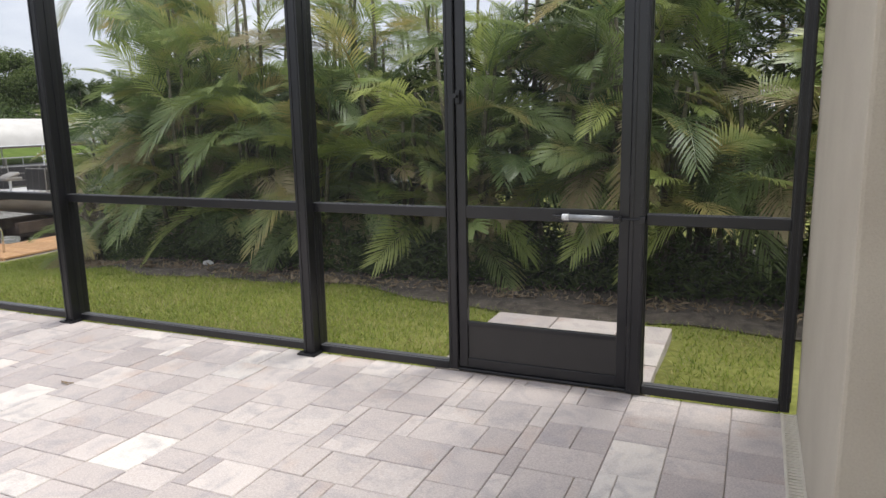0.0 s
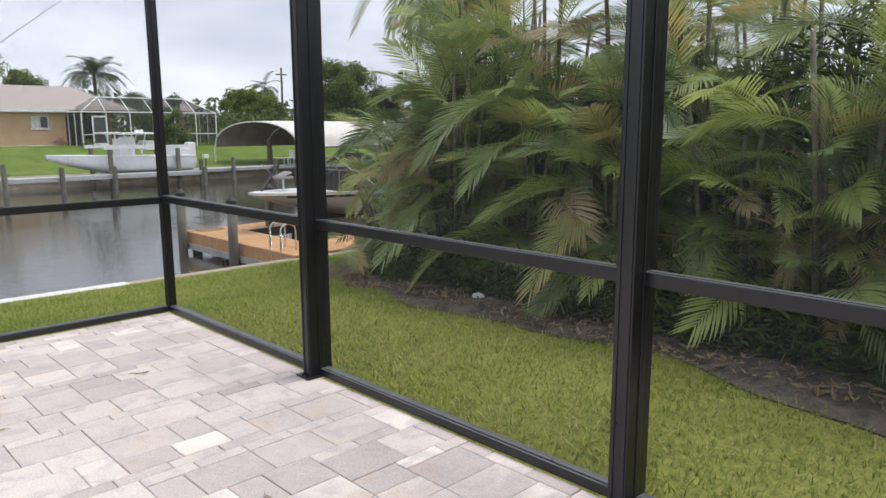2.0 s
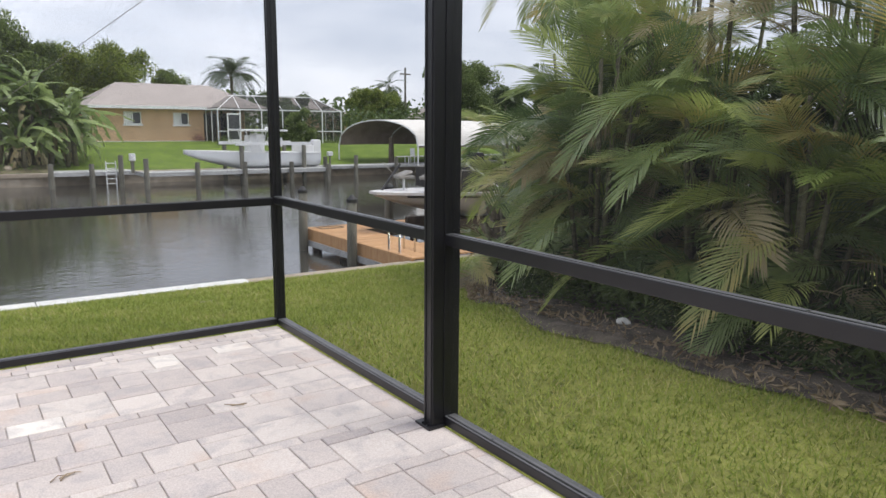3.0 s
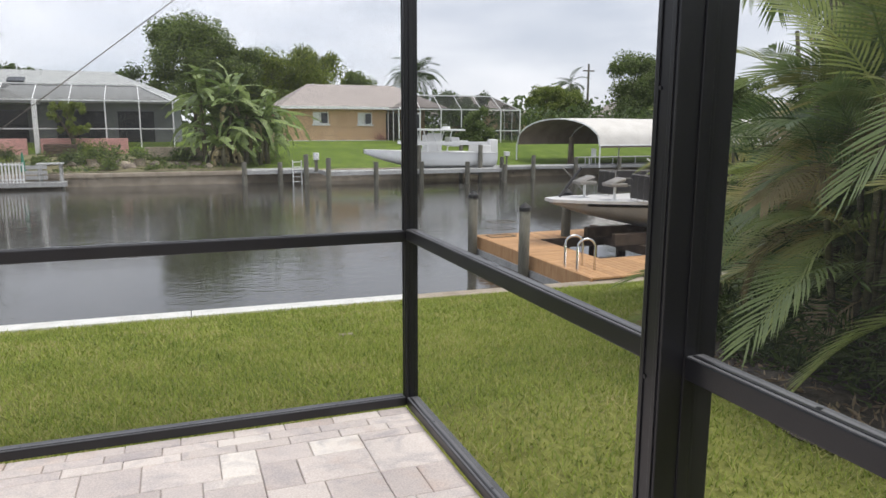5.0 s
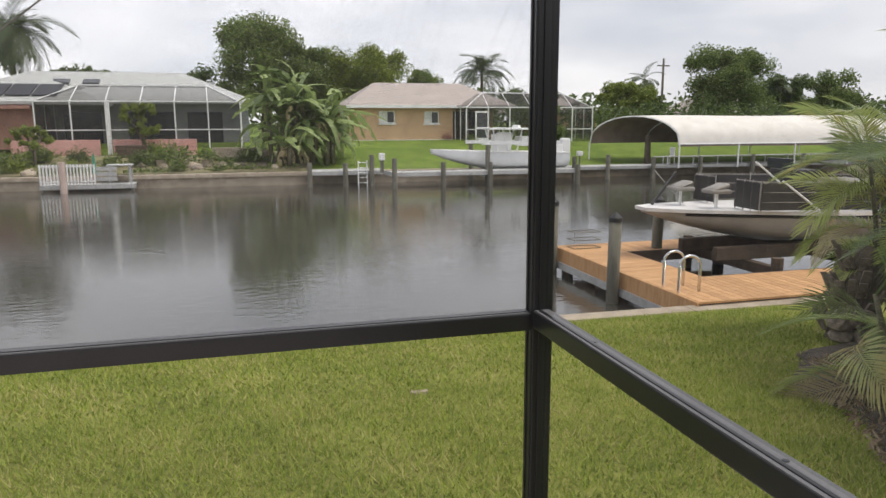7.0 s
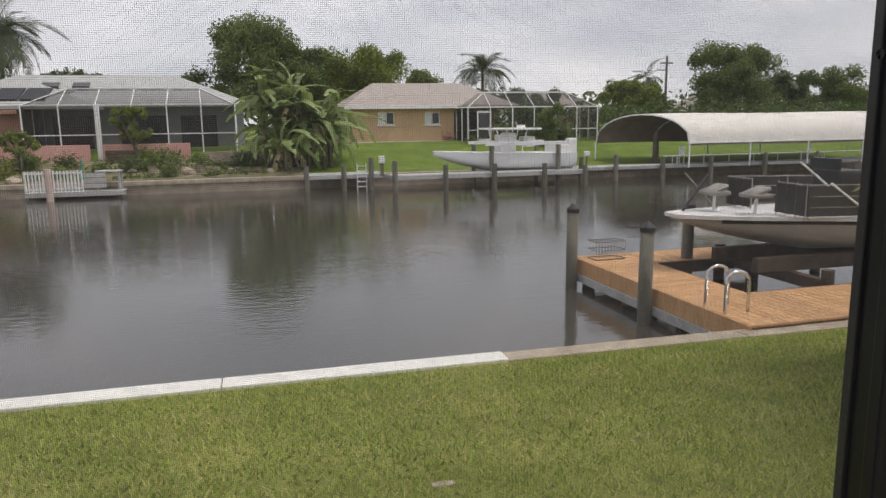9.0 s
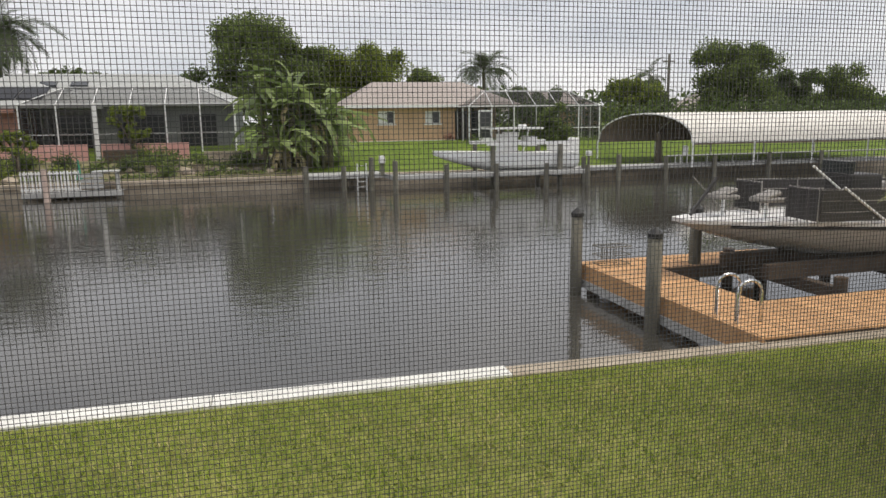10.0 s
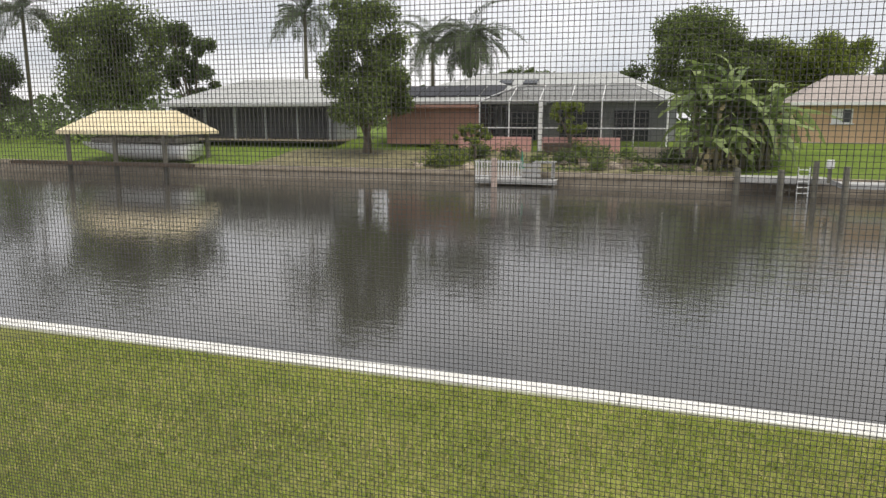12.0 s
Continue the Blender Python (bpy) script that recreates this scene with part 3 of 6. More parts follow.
def woven_screen(x0, x1, z0, z1, pitch=0.00143, r=0.000078):
    """The canal-side panel by the corner: every thread of the weave, upright and across."""
    rng = random.Random(19)
    nx, nz = int((x1 - x0) / pitch), int((z1 - z0) / pitch)
    verts, faces = [], []
    ring = [(-r, -r), (r, -r), (r, r), (-r, r)]
    for i in range(nx):
        c, k = x0 + (i + 0.5 + rng.uniform(-0.02, 0.02)) * pitch, len(verts)
        verts += [(c + u, 0.038 + v, z0) for u, v in ring] + [(c + u, 0.038 + v, z1) for u, v in ring]
        faces += [(k + q, k + (q + 1) % 4, k + 4 + (q + 1) % 4, k + 4 + q) for q in range(4)]
    for j in range(nz):
        c, k = z0 + (j + 0.5 + rng.uniform(-0.02, 0.02)) * pitch, len(verts)
        verts += [(x0, 0.0383 + v, c + u) for u, v in ring] + [(x1, 0.0383 + v, c + u) for u, v in ring]
        faces += [(k + q, k + (q + 1) % 4, k + 4 + (q + 1) % 4, k + 4 + q) for q in range(4)]
    ob = raw_mesh("woven_screen", verts, faces, M_WIRE)
    tagged(ob, "woven black insect screen panel above the canal-side rail", "screen", kind="stuff")


woven_screen(CANAL_SPANS[0][0], CANAL_SPANS[0][1], CANAL_Z, TOP_Z - 0.09)


def brace_cable():
    """A thin steel cable braces the canal wall slantwise outside the screen."""
    t = thing("brace_cable", "thin steel brace cable slanting across the canal-side screen", "cable")
    lo, hi = Vector((-3.38, 0.071, 0.066)), Vector((-0.04, 0.071, 2.70))
    part("cable", a_tube([lo, (lo + hi) / 2, hi], 0.0022, 6), M_GREYPOLE, t, smooth=True)
    part("clip", a_box((lo.x - 0.03, 0.0655, 0.02), (lo.x + 0.03, 0.08, 0.075), 0.003), M_BRONZE, t)
    part("clip", a_box((hi.x - 0.02, 0.0655, 2.68), (hi.x + 0.025, 0.08, 2.73), 0.003), M_BRONZE, t)


brace_cable()


def build_door():
    y0, y1 = DOOR_B + 0.04, DOOR_A - 0.018
    d = thing("screen_door", "closed dark bronze screen door with a solid kick plate", "door", pose(0.03, 0, 0.0))
    s = 0.052
    for name, ya, yb in (("hinge_stile", y0 + 0.003, y0 + s), ("latch_stile", y1 - s, y1 - 0.003)):
        part(name, a_box((-0.016, ya, 0.02), (0.016, yb, 2.08), 0.003), M_BRONZE, d)
    for name, z0, z1 in (("bottom_rail", 0.02, 0.075), ("kick_rail", 0.262, 0.285), ("mid_rail", RAIL_Z - 0.055, RAIL_Z + 0.012), ("top_rail", 2.02, 2.08)):
        part(name, a_box((-0.015, y0 + s, z0), (0.015, y1 - s, z1), 0.003), M_BRONZE, d)
    part("kick_plate", a_box((-0.006, y0 + s, 0.075), (0.006, y1 - s, 0.262), 0.001), M_KICK, d, "plain brown metal kick plate")
    part("threshold", a_box((-0.03, y0, 0.0), (0.035, y1, 0.018), 0.004), M_BRONZE, d)
    for z0, z1 in ((0.285, RAIL_Z - 0.055), (RAIL_Z + 0.012, 2.02)):
        ob = raw_mesh("door_screen", [(0.0, y0 + s, z0), (0.0, y1 - s, z0), (0.0, y1 - s, z1), (0.0, y0 + s, z1)], [(0, 1, 2, 3)], M_SCREEN, d)
        ob.visible_shadow = False
    latch = part("latch", a_box((-0.035, y1 - 0.030, 1.46), (-0.016, y1 - 0.006, 1.53), 0.004), M_BRONZE, d, "small black latch handle")
    part("knob", a_tube([(-0.075, y1 - 0.018, 1.50), (-0.06, y1 - 0.018, 1.50), (-0.035, y1 - 0.018, 1.497)], 0.012, 10, 0.008), M_BRONZE, latch)
    for z in (0.3, 1.05, 1.85):
        part("hinge", a_tube([(-0.02, y0 - 0.002, z - 0.05), (-0.02, y0 - 0.002, z + 0.05)], 0.008, 8), M_BRONZE, d)
    c = thing("door_closer", "grey pneumatic door closer across the door's mid rail", "door closer", pose(-0.03, 0, RAIL_Z - 0.022))
    part("cylinder", a_tube([(0, y0 + 0.075, 0), (0, y0 + 0.29, 0)], 0.014, 14), M_SILVER, c, "dull silver tube", True)
    part("end_cap", a_tube([(0, y0 + 0.29, 0), (0, y0 + 0.325, 0)], 0.0155, 14), M_WHITE, c, "white end cap", True)
    part("rod", a_tube([(0, y0 - 0.06, 0), (0, y0 + 0.075, 0)], 0.005, 8), M_BRONZE, c)
    part("end_bracket", a_box((-0.012, y0 - 0.08, -0.016), (0.018, y0 - 0.05, 0.016), 0.003), M_BRONZE, c)
    part("door_bracket", a_box((-0.012, y0 + 0.325, -0.008), (0.016, y0 + 0.38, 0.008), 0.003), M_BRONZE, c)
    part("hold_washer", a_box((-0.014, y0 + 0.035, -0.014), (0.014, y0 + 0.045, 0.014), 0.002), M_BRONZE, c)


M_SILVER = surface("dull_silver", (0.32, 0.33, 0.34), (0.42, 0.43, 0.44), 6, 0.4, 0.0, metal=0.4)
build_door()

# stepping slab outside the door
slab = thing("stepping_slab", "pale concrete paver pad on the grass outside the screen door", "paver pad")
u = 0.0
for i, (xa, xb, ya, yb) in enumerate([(0.10, 0.52, -6.02, -5.62), (0.10, 0.52, -5.61, -5.2), (0.10, 0.52, -5.19, -4.82), (0.53, 0.94, -6.02, -5.5),
                                      (0.53, 0.94, -5.49, -4.82), (0.95, 1.33, -6.02, -5.7), (0.95, 1.33, -5.69, -5.25), (0.95, 1.33, -5.24, -4.8)]):
    part("paver", a_box((xa, ya, -0.12), (xb, yb, -0.028 - 0.003 * (i % 3)), 0.008), M_PAVER, slab)


# ---- palms, hedge ----
def frond_mesh(name, rng, length, leaf, droop, count=34, lean=0.6):
    """A feather frond that grows along +x and arches down: rachis and slender leaflets that stand off in a V and bend over."""
    verts, faces = [], []
    path, sag = [], rng.uniform(0.22, 0.42)
    for i in range(count + 1):
        u = i / count
        path.append(Vector((length * (u - 0.18 * u * u * droop), 0.05 * length * lean * u * u, length * (0.42 * u * (1 - 0.25 * droop) - 0.62 * droop * u * u))))
    for i in range(0, count, 2):
        a, b = path[i], path[min(i + 2, count)]
        r = 0.013 * (1 - i / count) + 0.0025
        k = len(verts)
        verts += [tuple(a + Vector((0, r, 0))), tuple(a + Vector((0, -r, 0))), tuple(a + Vector((0, 0, -r))),
                  tuple(b + Vector((0, r * 0.92, 0))), tuple(b + Vector((0, -r * 0.92, 0))), tuple(b + Vector((0, 0, -r * 0.92)))]
        faces += [(k, k + 1, k + 4, k + 3), (k + 1, k + 2, k + 5, k + 4), (k + 2, k, k + 3, k + 5)]
    for i in range(5, count + 1):
        u = i / count
        d = (path[min(i + 1, count)] - path[i - 1]).normalized()
        up = Vector((-d.z, 0, d.x)).normalized()
        size = leaf * (math.sin(math.pi * min(1, 0.20 + 0.72 * u)) ** 0.55)
        for s in (-1, 1):
            if rng.random() < 0.02:
                continue
            ang = math.radians(64 - 38 * u + rng.uniform(-2, 2))
            lift = math.radians(26 - 12 * u + rng.uniform(-2.5, 2.5))
            out = (d * math.cos(ang) + (Vector((0, s * math.cos(lift), 0)) + up * math.sin(lift)) * math.sin(ang)).normalized()
            ln = size * rng.uniform(0.88, 1.1)
            bend = Vector((0, 0, -1)) * ln * (sag + rng.uniform(-0.05, 0.05))
            w = 0.0118 * rng.uniform(0.9, 1.1)
            across = (d - out * d.dot(out)).normalized()
            k = len(verts)
            for q, ww in ((0.0, 0.35), (0.36, 1.0), (0.72, 0.72)):
                p = path[i] + out * ln * q + bend * q * q
                verts += [tuple(p + across * w * ww), tuple(p - across * w * ww)]
            verts.append(tuple(path[i] + out * ln + bend))
            faces += [(k, k + 1, k + 3, k + 2), (k + 2, k + 3, k + 5, k + 4), (k + 4, k + 5, k + 6)]
    return verts, faces


def make_fronds(specs):
    out = []
    for i, (ln, lf, dr, ct) in enumerate(specs):
        v, f = frond_mesh("frond", random.Random(40 + i), ln, lf, dr, ct)
        me = bpy.data.meshes.new("frond")
        me.from_pydata(v, [], f)
        out.append(me)
    return out


FROND_SPECS = [(1.4, 0.46, 0.6, 31), (1.6, 0.50, 0.85, 35), (1.3, 0.44, 1.0, 29), (1.7, 0.52, 1.1, 37), (1.1, 0.40, 0.75, 25), (1.55, 0.48, 1.3, 34)]
FRONDS = {}
for key, material in (("green", M_FROND), ("dry", M_FROND_DRY), ("lime", M_FROND_LIME), ("dark", M_FROND_DARK)):
    FRONDS[key] = make_fronds(FROND_SPECS)
    for me in FRONDS[key]:
        me.materials.append(material)


def add_frond(parent, key, which, p, yaw, pitch, roll, size):
    ob = new("frond", FRONDS[key][which])
    ob.parent = parent
    ob.matrix_basis = Matrix.Translation(p) @ pose(0, 0, 0, roll, -pitch, yaw) @ Matrix.Scale(size, 4)
    if key == "dry":
        ob["label"] = "dry tan palm frond"
    elif key == "lime":
        ob["label"] = "bright yellow-green palm frond"
    return ob


def areca(x, y, z, height, fronds, seed, label, bias=180.0, spread=0.35, dry=0.08, lime=0.22):
    """A clump of thin ringed canes with arching feather fronds from near the ground to its top."""
    rng = random.Random(seed)
    t = thing("areca_palm", label, "palm", pose(x, y, z), "palm hedge")
    canes = []
    for i in range(7):
        a, r = rng.uniform(0, 2 * math.pi), spread * rng.uniform(0.2, 1)
        base = Vector((math.cos(a) * r * 0.6, math.sin(a) * r * 0.6, -0.1))
        top = Vector((math.cos(a) * r * 1.8, math.sin(a) * r * 1.8, height * rng.uniform(0.5, 0.85)))
        canes.append((base, top))
        mid = (base + top) / 2 + Vector((0, 0, 0.1))
        part("cane", a_tube([base, mid, top], 0.03, 7, 0.018), M_CANE, t, smooth=True)
    for i in range(int(fronds * 0.86)):
        base, top = canes[i % 7]
        u = rng.uniform(0.3 if y < -4.4 else 0.12, 1.0) ** 0.75
        p = base.lerp(top, u)
        yaw = rng.gauss(bias, 95) if rng.random() < 0.75 else rng.uniform(0, 360)
        high = p.z / height
        pitch = 2 + 80 * high * rng.uniform(0.35, 1.1) + rng.uniform(-18, 18)
        key = "green"
        q = rng.random()
        if q < dry and high < 0.6:
            key, pitch = "dry", pitch - 35
        elif q > 1 - lime:
            key = "lime"
        add_frond(t, key, rng.randrange(6), p, yaw, pitch, rng.uniform(-45, 45), rng.uniform(0.5, 0.84))
    return t


HEDGE = [(4.05, 0.9, 3.0, 52), (3.35, 0.1, 2.9, 52), (3.55, -0.9, 2.8, 52), (3.3, -1.9, 2.7, 52), (3.55, -2.9, 2.7, 52), (3.3, -3.8, 2.9, 52),
         (3.5, -4.7, 3.0, 52), (3.3, -5.6, 3.1, 52), (3.5, -6.5, 3.2, 52), (3.3, -7.5, 3.2, 44),
         (5.3, 2.2, 4.0, 44), (5.0, 0.6, 3.9, 46), (4.8, -1.3, 3.3, 46), (4.9, -3.2, 4.5, 66), (4.8, -5.0, 4.9, 70), (4.8, -6.9, 5.1, 66), (4.8, -8.8, 5.0, 50), (3.4, -8.8, 3.3, 44),
         (4.7, 1.5, 4.6, 66), (4.3, 0.5, 4.6, 60), (4.2, -0.5, 4.7, 56), (4.3, -1.5, 4.7, 56), (4.2, 0.3, 4.5, 62), (4.25, -2.3, 4.0, 58), (4.2, -4.1, 4.5, 60), (4.1, -5.9, 4.8, 60),
         (6.1, -2.2, 4.6, 40), (6.0, -4.4, 5.0, 44)]
for i, (hx, hy, hh_, hn) in enumerate(HEDGE):
    areca(hx, hy, lawn_z(hx, hy), hh_, hn, 100 + i, "dense areca palm clump with green and yellowing fronds in the hedge")


def leaf_cloud(rng, count, size, shape, slim=0.5):
    """Leaves as small folded quads, placed by shape(rng) -> centre."""
    c = np.array([tuple(shape(rng)) for _ in range(count)])
    rs = np.random.RandomState(rng.randrange(1 << 30))
    d = rs.normal(size=(count, 3)) * (1, 1, 0.7)
    d /= np.linalg.norm(d, axis=1, keepdims=True)
    s = np.cross(d, rs.normal(size=(count, 3)))
    s /= np.linalg.norm(s, axis=1, keepdims=True)
    ln, w = size * rs.uniform(0.6, 1.3, (count, 1)), size * slim * rs.uniform(0.6, 1.2, (count, 1))
    fold = np.cross(d, s) * w * 0.35
    verts = np.stack([c - d * ln / 2, c + s * w / 2 + fold, c + d * ln / 2, c - s * w / 2 + fold], 1).reshape(-1, 3)
    k = 4 * np.arange(count)[:, None]
    faces = np.concatenate([k + (0, 1, 2), k + (0, 2, 3)], 1).reshape(-1, 3)
    return verts.tolist(), faces.tolist()


def build_bed():
    xs = [2.12, 2.3, 2.6, 3.0, 3.5, 4.2, 5.0, 6.0]
    verts, faces = [], []
    n = 61
    for j in range(n):
        y = -8.5 + j * 0.2
        for i, x in enumerate(xs):
            xx = x - (0.42 * smooth_step(-3.2, -5.6, y) if i < 3 else 0.0) + (0.16 * math.sin(y * 1.7) + 0.09 * math.sin(y * 4.1 + 1)) * (1 if i < 2 else 0) + 0.72 * max(0, y - 0.6)
            verts.append((xx, y, lawn_z(xx, y) + (0.012 if i == 0 else 0.05 + 0.02 * math.sin(5 * y + 3 * x))))
    w = len(xs)
    for j in range(n - 1):
        for i in range(w - 1):
            faces.append((j * w + i, j * w + i + 1, (j + 1) * w + i + 1, (j + 1) * w + i))
    bed = raw_mesh("mulch_bed", verts, faces, M_MULCH)
    tagged(bed, "dark mulch and leaf litter under the palm hedge", "planting bed", kind="structure")
    rng = random.Random(7)

    # low leaves whose dark colour holds the shade between the stems
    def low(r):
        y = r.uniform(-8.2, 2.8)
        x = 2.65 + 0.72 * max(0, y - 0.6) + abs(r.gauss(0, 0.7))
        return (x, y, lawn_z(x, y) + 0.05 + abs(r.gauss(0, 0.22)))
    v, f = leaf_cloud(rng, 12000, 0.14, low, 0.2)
    tagged(raw_mesh("undergrowth", v, f, M_LEAF_DARK), "leafy undergrowth between the palm stems, coloured dark as in shade", "undergrowth", kind="stuff")

    # opaque backing of dark leaves, added as the hedge's shaded depth
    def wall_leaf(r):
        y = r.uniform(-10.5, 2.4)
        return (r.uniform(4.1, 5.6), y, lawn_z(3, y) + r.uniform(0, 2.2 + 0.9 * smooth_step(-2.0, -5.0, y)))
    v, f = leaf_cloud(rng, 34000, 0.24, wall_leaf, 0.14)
    tagged(raw_mesh("hedge_foliage", v, f, M_LEAF_DARK), "dark leaf fill standing for the shaded inside of the palm hedge", "hedge", kind="stuff")

    def litter(r):
        y = r.uniform(-8.2, 3.2)
        x = 2.15 + abs(r.gauss(0, 0.35)) + 0.72 * max(0, y - 0.6)
        return (x, y, lawn_z(x, y) + 0.06)
    v, f = leaf_cloud(rng, 1500, 0.10, litter, 0.25)
    tagged(raw_mesh("leaf_litter", v, f, M_LITTER), "dry fallen leaves on the mulch", "leaf litter", kind="stuff")


build_bed()


# ---- grass blades ----
def build_grass():
    rs = np.random.RandomState(5)

    def spots(n, x0, x1, y0, y1):
        return np.stack([rs.uniform(x0, x1, n), rs.uniform(y0, y1, n)], 1)
    p = np.concatenate([spots(90000, -5.0, 4.2, 0.09, 3.2), spots(62000, -8.0, 6.5, 3.2, 7.1), spots(34000, 0.09, 2.35, -6.7, 0.09),
                        spots(9000, 2.2, 5.5, 0.0, 6.6)])
    x, y = p[:, 0], p[:, 1]
    dry = np.clip((-3.2 - y) / 2.4, 0, 1)
    dry = 0.42 * dry * dry * (3 - 2 * dry)
    bed = (x > 2.15 - dry + 0.16 * np.sin(y * 1.7) + 0.09 * np.sin(y * 4.1 + 1) + 0.72 * np.clip(y - 0.6, 0, None) + rs.uniform(-0.05, 0.1, len(x))) & (y < 3.6)
    pad = (x > 0.08) & (x < 1.35) & (y > -6.09) & (y < -4.78)
    keep = ~bed & ~pad & (rs.random_sample(len(x)) > dry * 1.1) & (y < 6.93 - 0.022 * x - 0.34)
    x, y = x[keep], y[keep]
    n = len(x)
    yy = np.clip(y, 0, None) * SEAWALL_Y / (6.93 - 0.022 * x)
    s = np.clip((yy - 0.5) / 6.1, 0, 1)
    z = -0.06 - 0.135 * yy - 0.0056 * yy ** 2 - 0.075 * np.clip(x - 0.3, 0, 3.4) * (1 - s * s * (3 - 2 * s))
    a = rs.uniform(0, 2 * np.pi, n)
    h = rs.uniform(0.02, 0.05, n) * np.where(y < 3.2, 1.0, 1.15)
    w = rs.uniform(0.0028, 0.006, n) * np.where(y > 3.2, 1.7, 1.0)
    lean = rs.uniform(0.4, 1.7, n) * h
    b = a + rs.uniform(-0.6, 0.6, n) + np.pi / 2
    v = np.empty((n, 3, 3))
    v[:, 0] = np.stack([x - w * np.cos(a), y - w * np.sin(a), z - 0.004], 1)
    v[:, 1] = np.stack([x + w * np.cos(a), y + w * np.sin(a), z - 0.004], 1)
    v[:, 2] = np.stack([x + lean * np.cos(b), y + lean * np.sin(b), z + h], 1)
    me = bpy.data.meshes.new("grass")
    me.vertices.add(3 * n), me.loops.add(3 * n), me.polygons.add(n)
    me.vertices.foreach_set("co", v.ravel())
    me.loops.foreach_set("vertex_index", np.arange(3 * n, dtype=np.int32))
    me.polygons.foreach_set("loop_start", np.arange(0, 3 * n, 3, dtype=np.int32))
    me.polygons.foreach_set("loop_total", np.full(n, 3, dtype=np.int32))
    me.update(), me.validate()
    me.materials.append(M_BLADE)
    tagged(new("grass", me), "short coarse green grass with some straw-coloured blades", "grass", kind="stuff")


build_grass()

# ---- near dock ----
DECK_Z = -1.12


def board_run(parent, x0, x1, y0, y1, across, z=DECK_Z, width=0.14, material=None, name="board"):
    """Planks laid side by side; across: the way they run."""
    cache = {}
    n = int(round(((y1 - y0) if across == "x" else (x1 - x0)) / width))
    for i in range(n):
        if across == "x":
            lo, hi = (x0, y0 + i * width + 0.004, z - 0.035), (x1, y0 + (i + 1) * width - 0.004, z)
        else:
            lo, hi = (x0 + i * width + 0.004, y0, z - 0.035), (x0 + (i + 1) * width - 0.004, y1, z)
        size = tuple(round(b - a, 4) for a, b in zip(lo, hi))
        if size not in cache:
            h = Vector(size) / 2
            cache[size] = part(name, a_box(-h, h, 0.004), material or M_DECKWOOD, parent)
            ob = cache[size]
        else:
            ob = new(name, cache[size].data)
            ob.parent = parent
        ob.location = (Vector(lo) + Vector(hi)) / 2


def build_near_dock():
    d = thing("dock", "orange-brown timber boat dock built out from the seawall", "dock")
    board_run(d, 5.45, 6.55, 8.25, 11.75, "x")
    board_run(d, 5.45, 12.4, 6.76, 8.25, "y")
    board_run(d, 6.57, 9.4, 10.75, 11.75, "y")
    part("fascia", a_box((5.40, 6.76, DECK_Z - 0.30), (5.445, 11.8, DECK_Z - 0.002), 0.006), M_DECKWOOD, d, "orange-brown side board")
    part("fascia", a_box((5.40, 11.76, DECK_Z - 0.30), (9.4, 11.8, DECK_Z - 0.002), 0.006), M_DECKWOOD, d)
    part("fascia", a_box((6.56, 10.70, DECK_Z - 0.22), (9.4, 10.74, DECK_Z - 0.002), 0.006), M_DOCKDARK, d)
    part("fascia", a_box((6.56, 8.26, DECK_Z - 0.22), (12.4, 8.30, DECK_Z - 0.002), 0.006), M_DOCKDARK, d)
    part("stringer", a_box((5.36, 6.76, DECK_Z - 0.42), (5.398, 11.8, DECK_Z - 0.28), 0.004), M_GREYWOOD, d, "grey weathered rub board")
    for px, py in ((5.6, 7.9), (5.6, 10.0), (5.6, 11.5), (6.4, 9.6), (6.4, 11.3), (9.2, 11.4), (9.0, 8.1), (11.8, 8.1), (7.3, 11.2)):
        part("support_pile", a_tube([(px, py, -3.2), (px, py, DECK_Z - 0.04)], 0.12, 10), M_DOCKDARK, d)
    return d


build_near_dock()


def piling(x, y, top, r=0.105, cap=True, label="tall round timber mooring piling with a black cap"):
    t = thing("mooring_piling", label, "piling", pose(x, y, 0), "dock pilings")
    part("shaft", a_tube([(0, 0, -3.2), (0.0, 0, -1.0), (0.01, 0, top)], r * 1.05, 14, r), M_PILE, t, smooth=True)
    if cap:
        bm = bmesh.new()
        tube(bm, [(0.01, 0, top - 0.05), (0.01, 0, top + 0.02)], r * 1.12, 14)
        tube(bm, [(0.01, 0, top + 0.02), (0.01, 0, top + 0.12)], r * 1.12, 14, 0.012)
        part("cap", bm, M_PILECAP, t)
    return t


piling(5.24, 11.5, -0.17)
piling(5.24, 8.93, -0.17)
piling(7.35, 10.95, -0.13)


def build_ladder():
    l_ = thing("dock_ladder", "bent stainless steel handrail loops of a swim ladder", "ladder", pose(5.64, 7.35, DECK_Z))
    for dy in (0.0, 0.42):
        pts = [(-0.16, dy, -0.75), (-0.16, dy, 0.42)]
        for k in range(9):
            a = math.pi - math.pi * k / 8
            pts.append((0.02 + 0.18 * math.cos(a), dy, 0.42 + 0.15 * math.sin(a)))
        pts += [(0.20, dy, 0.3), (0.20, dy, 0.0)]
        part("handrail", a_tube(pts, 0.022, 8), M_CHROME, l_, smooth=True)
    for z in (-0.2, -0.45, -0.7):
        part("rung", a_box((-0.2, 0.02, z - 0.015), (-0.12, 0.40, z + 0.015), 0.004), M_CHROME, l_)


build_ladder()


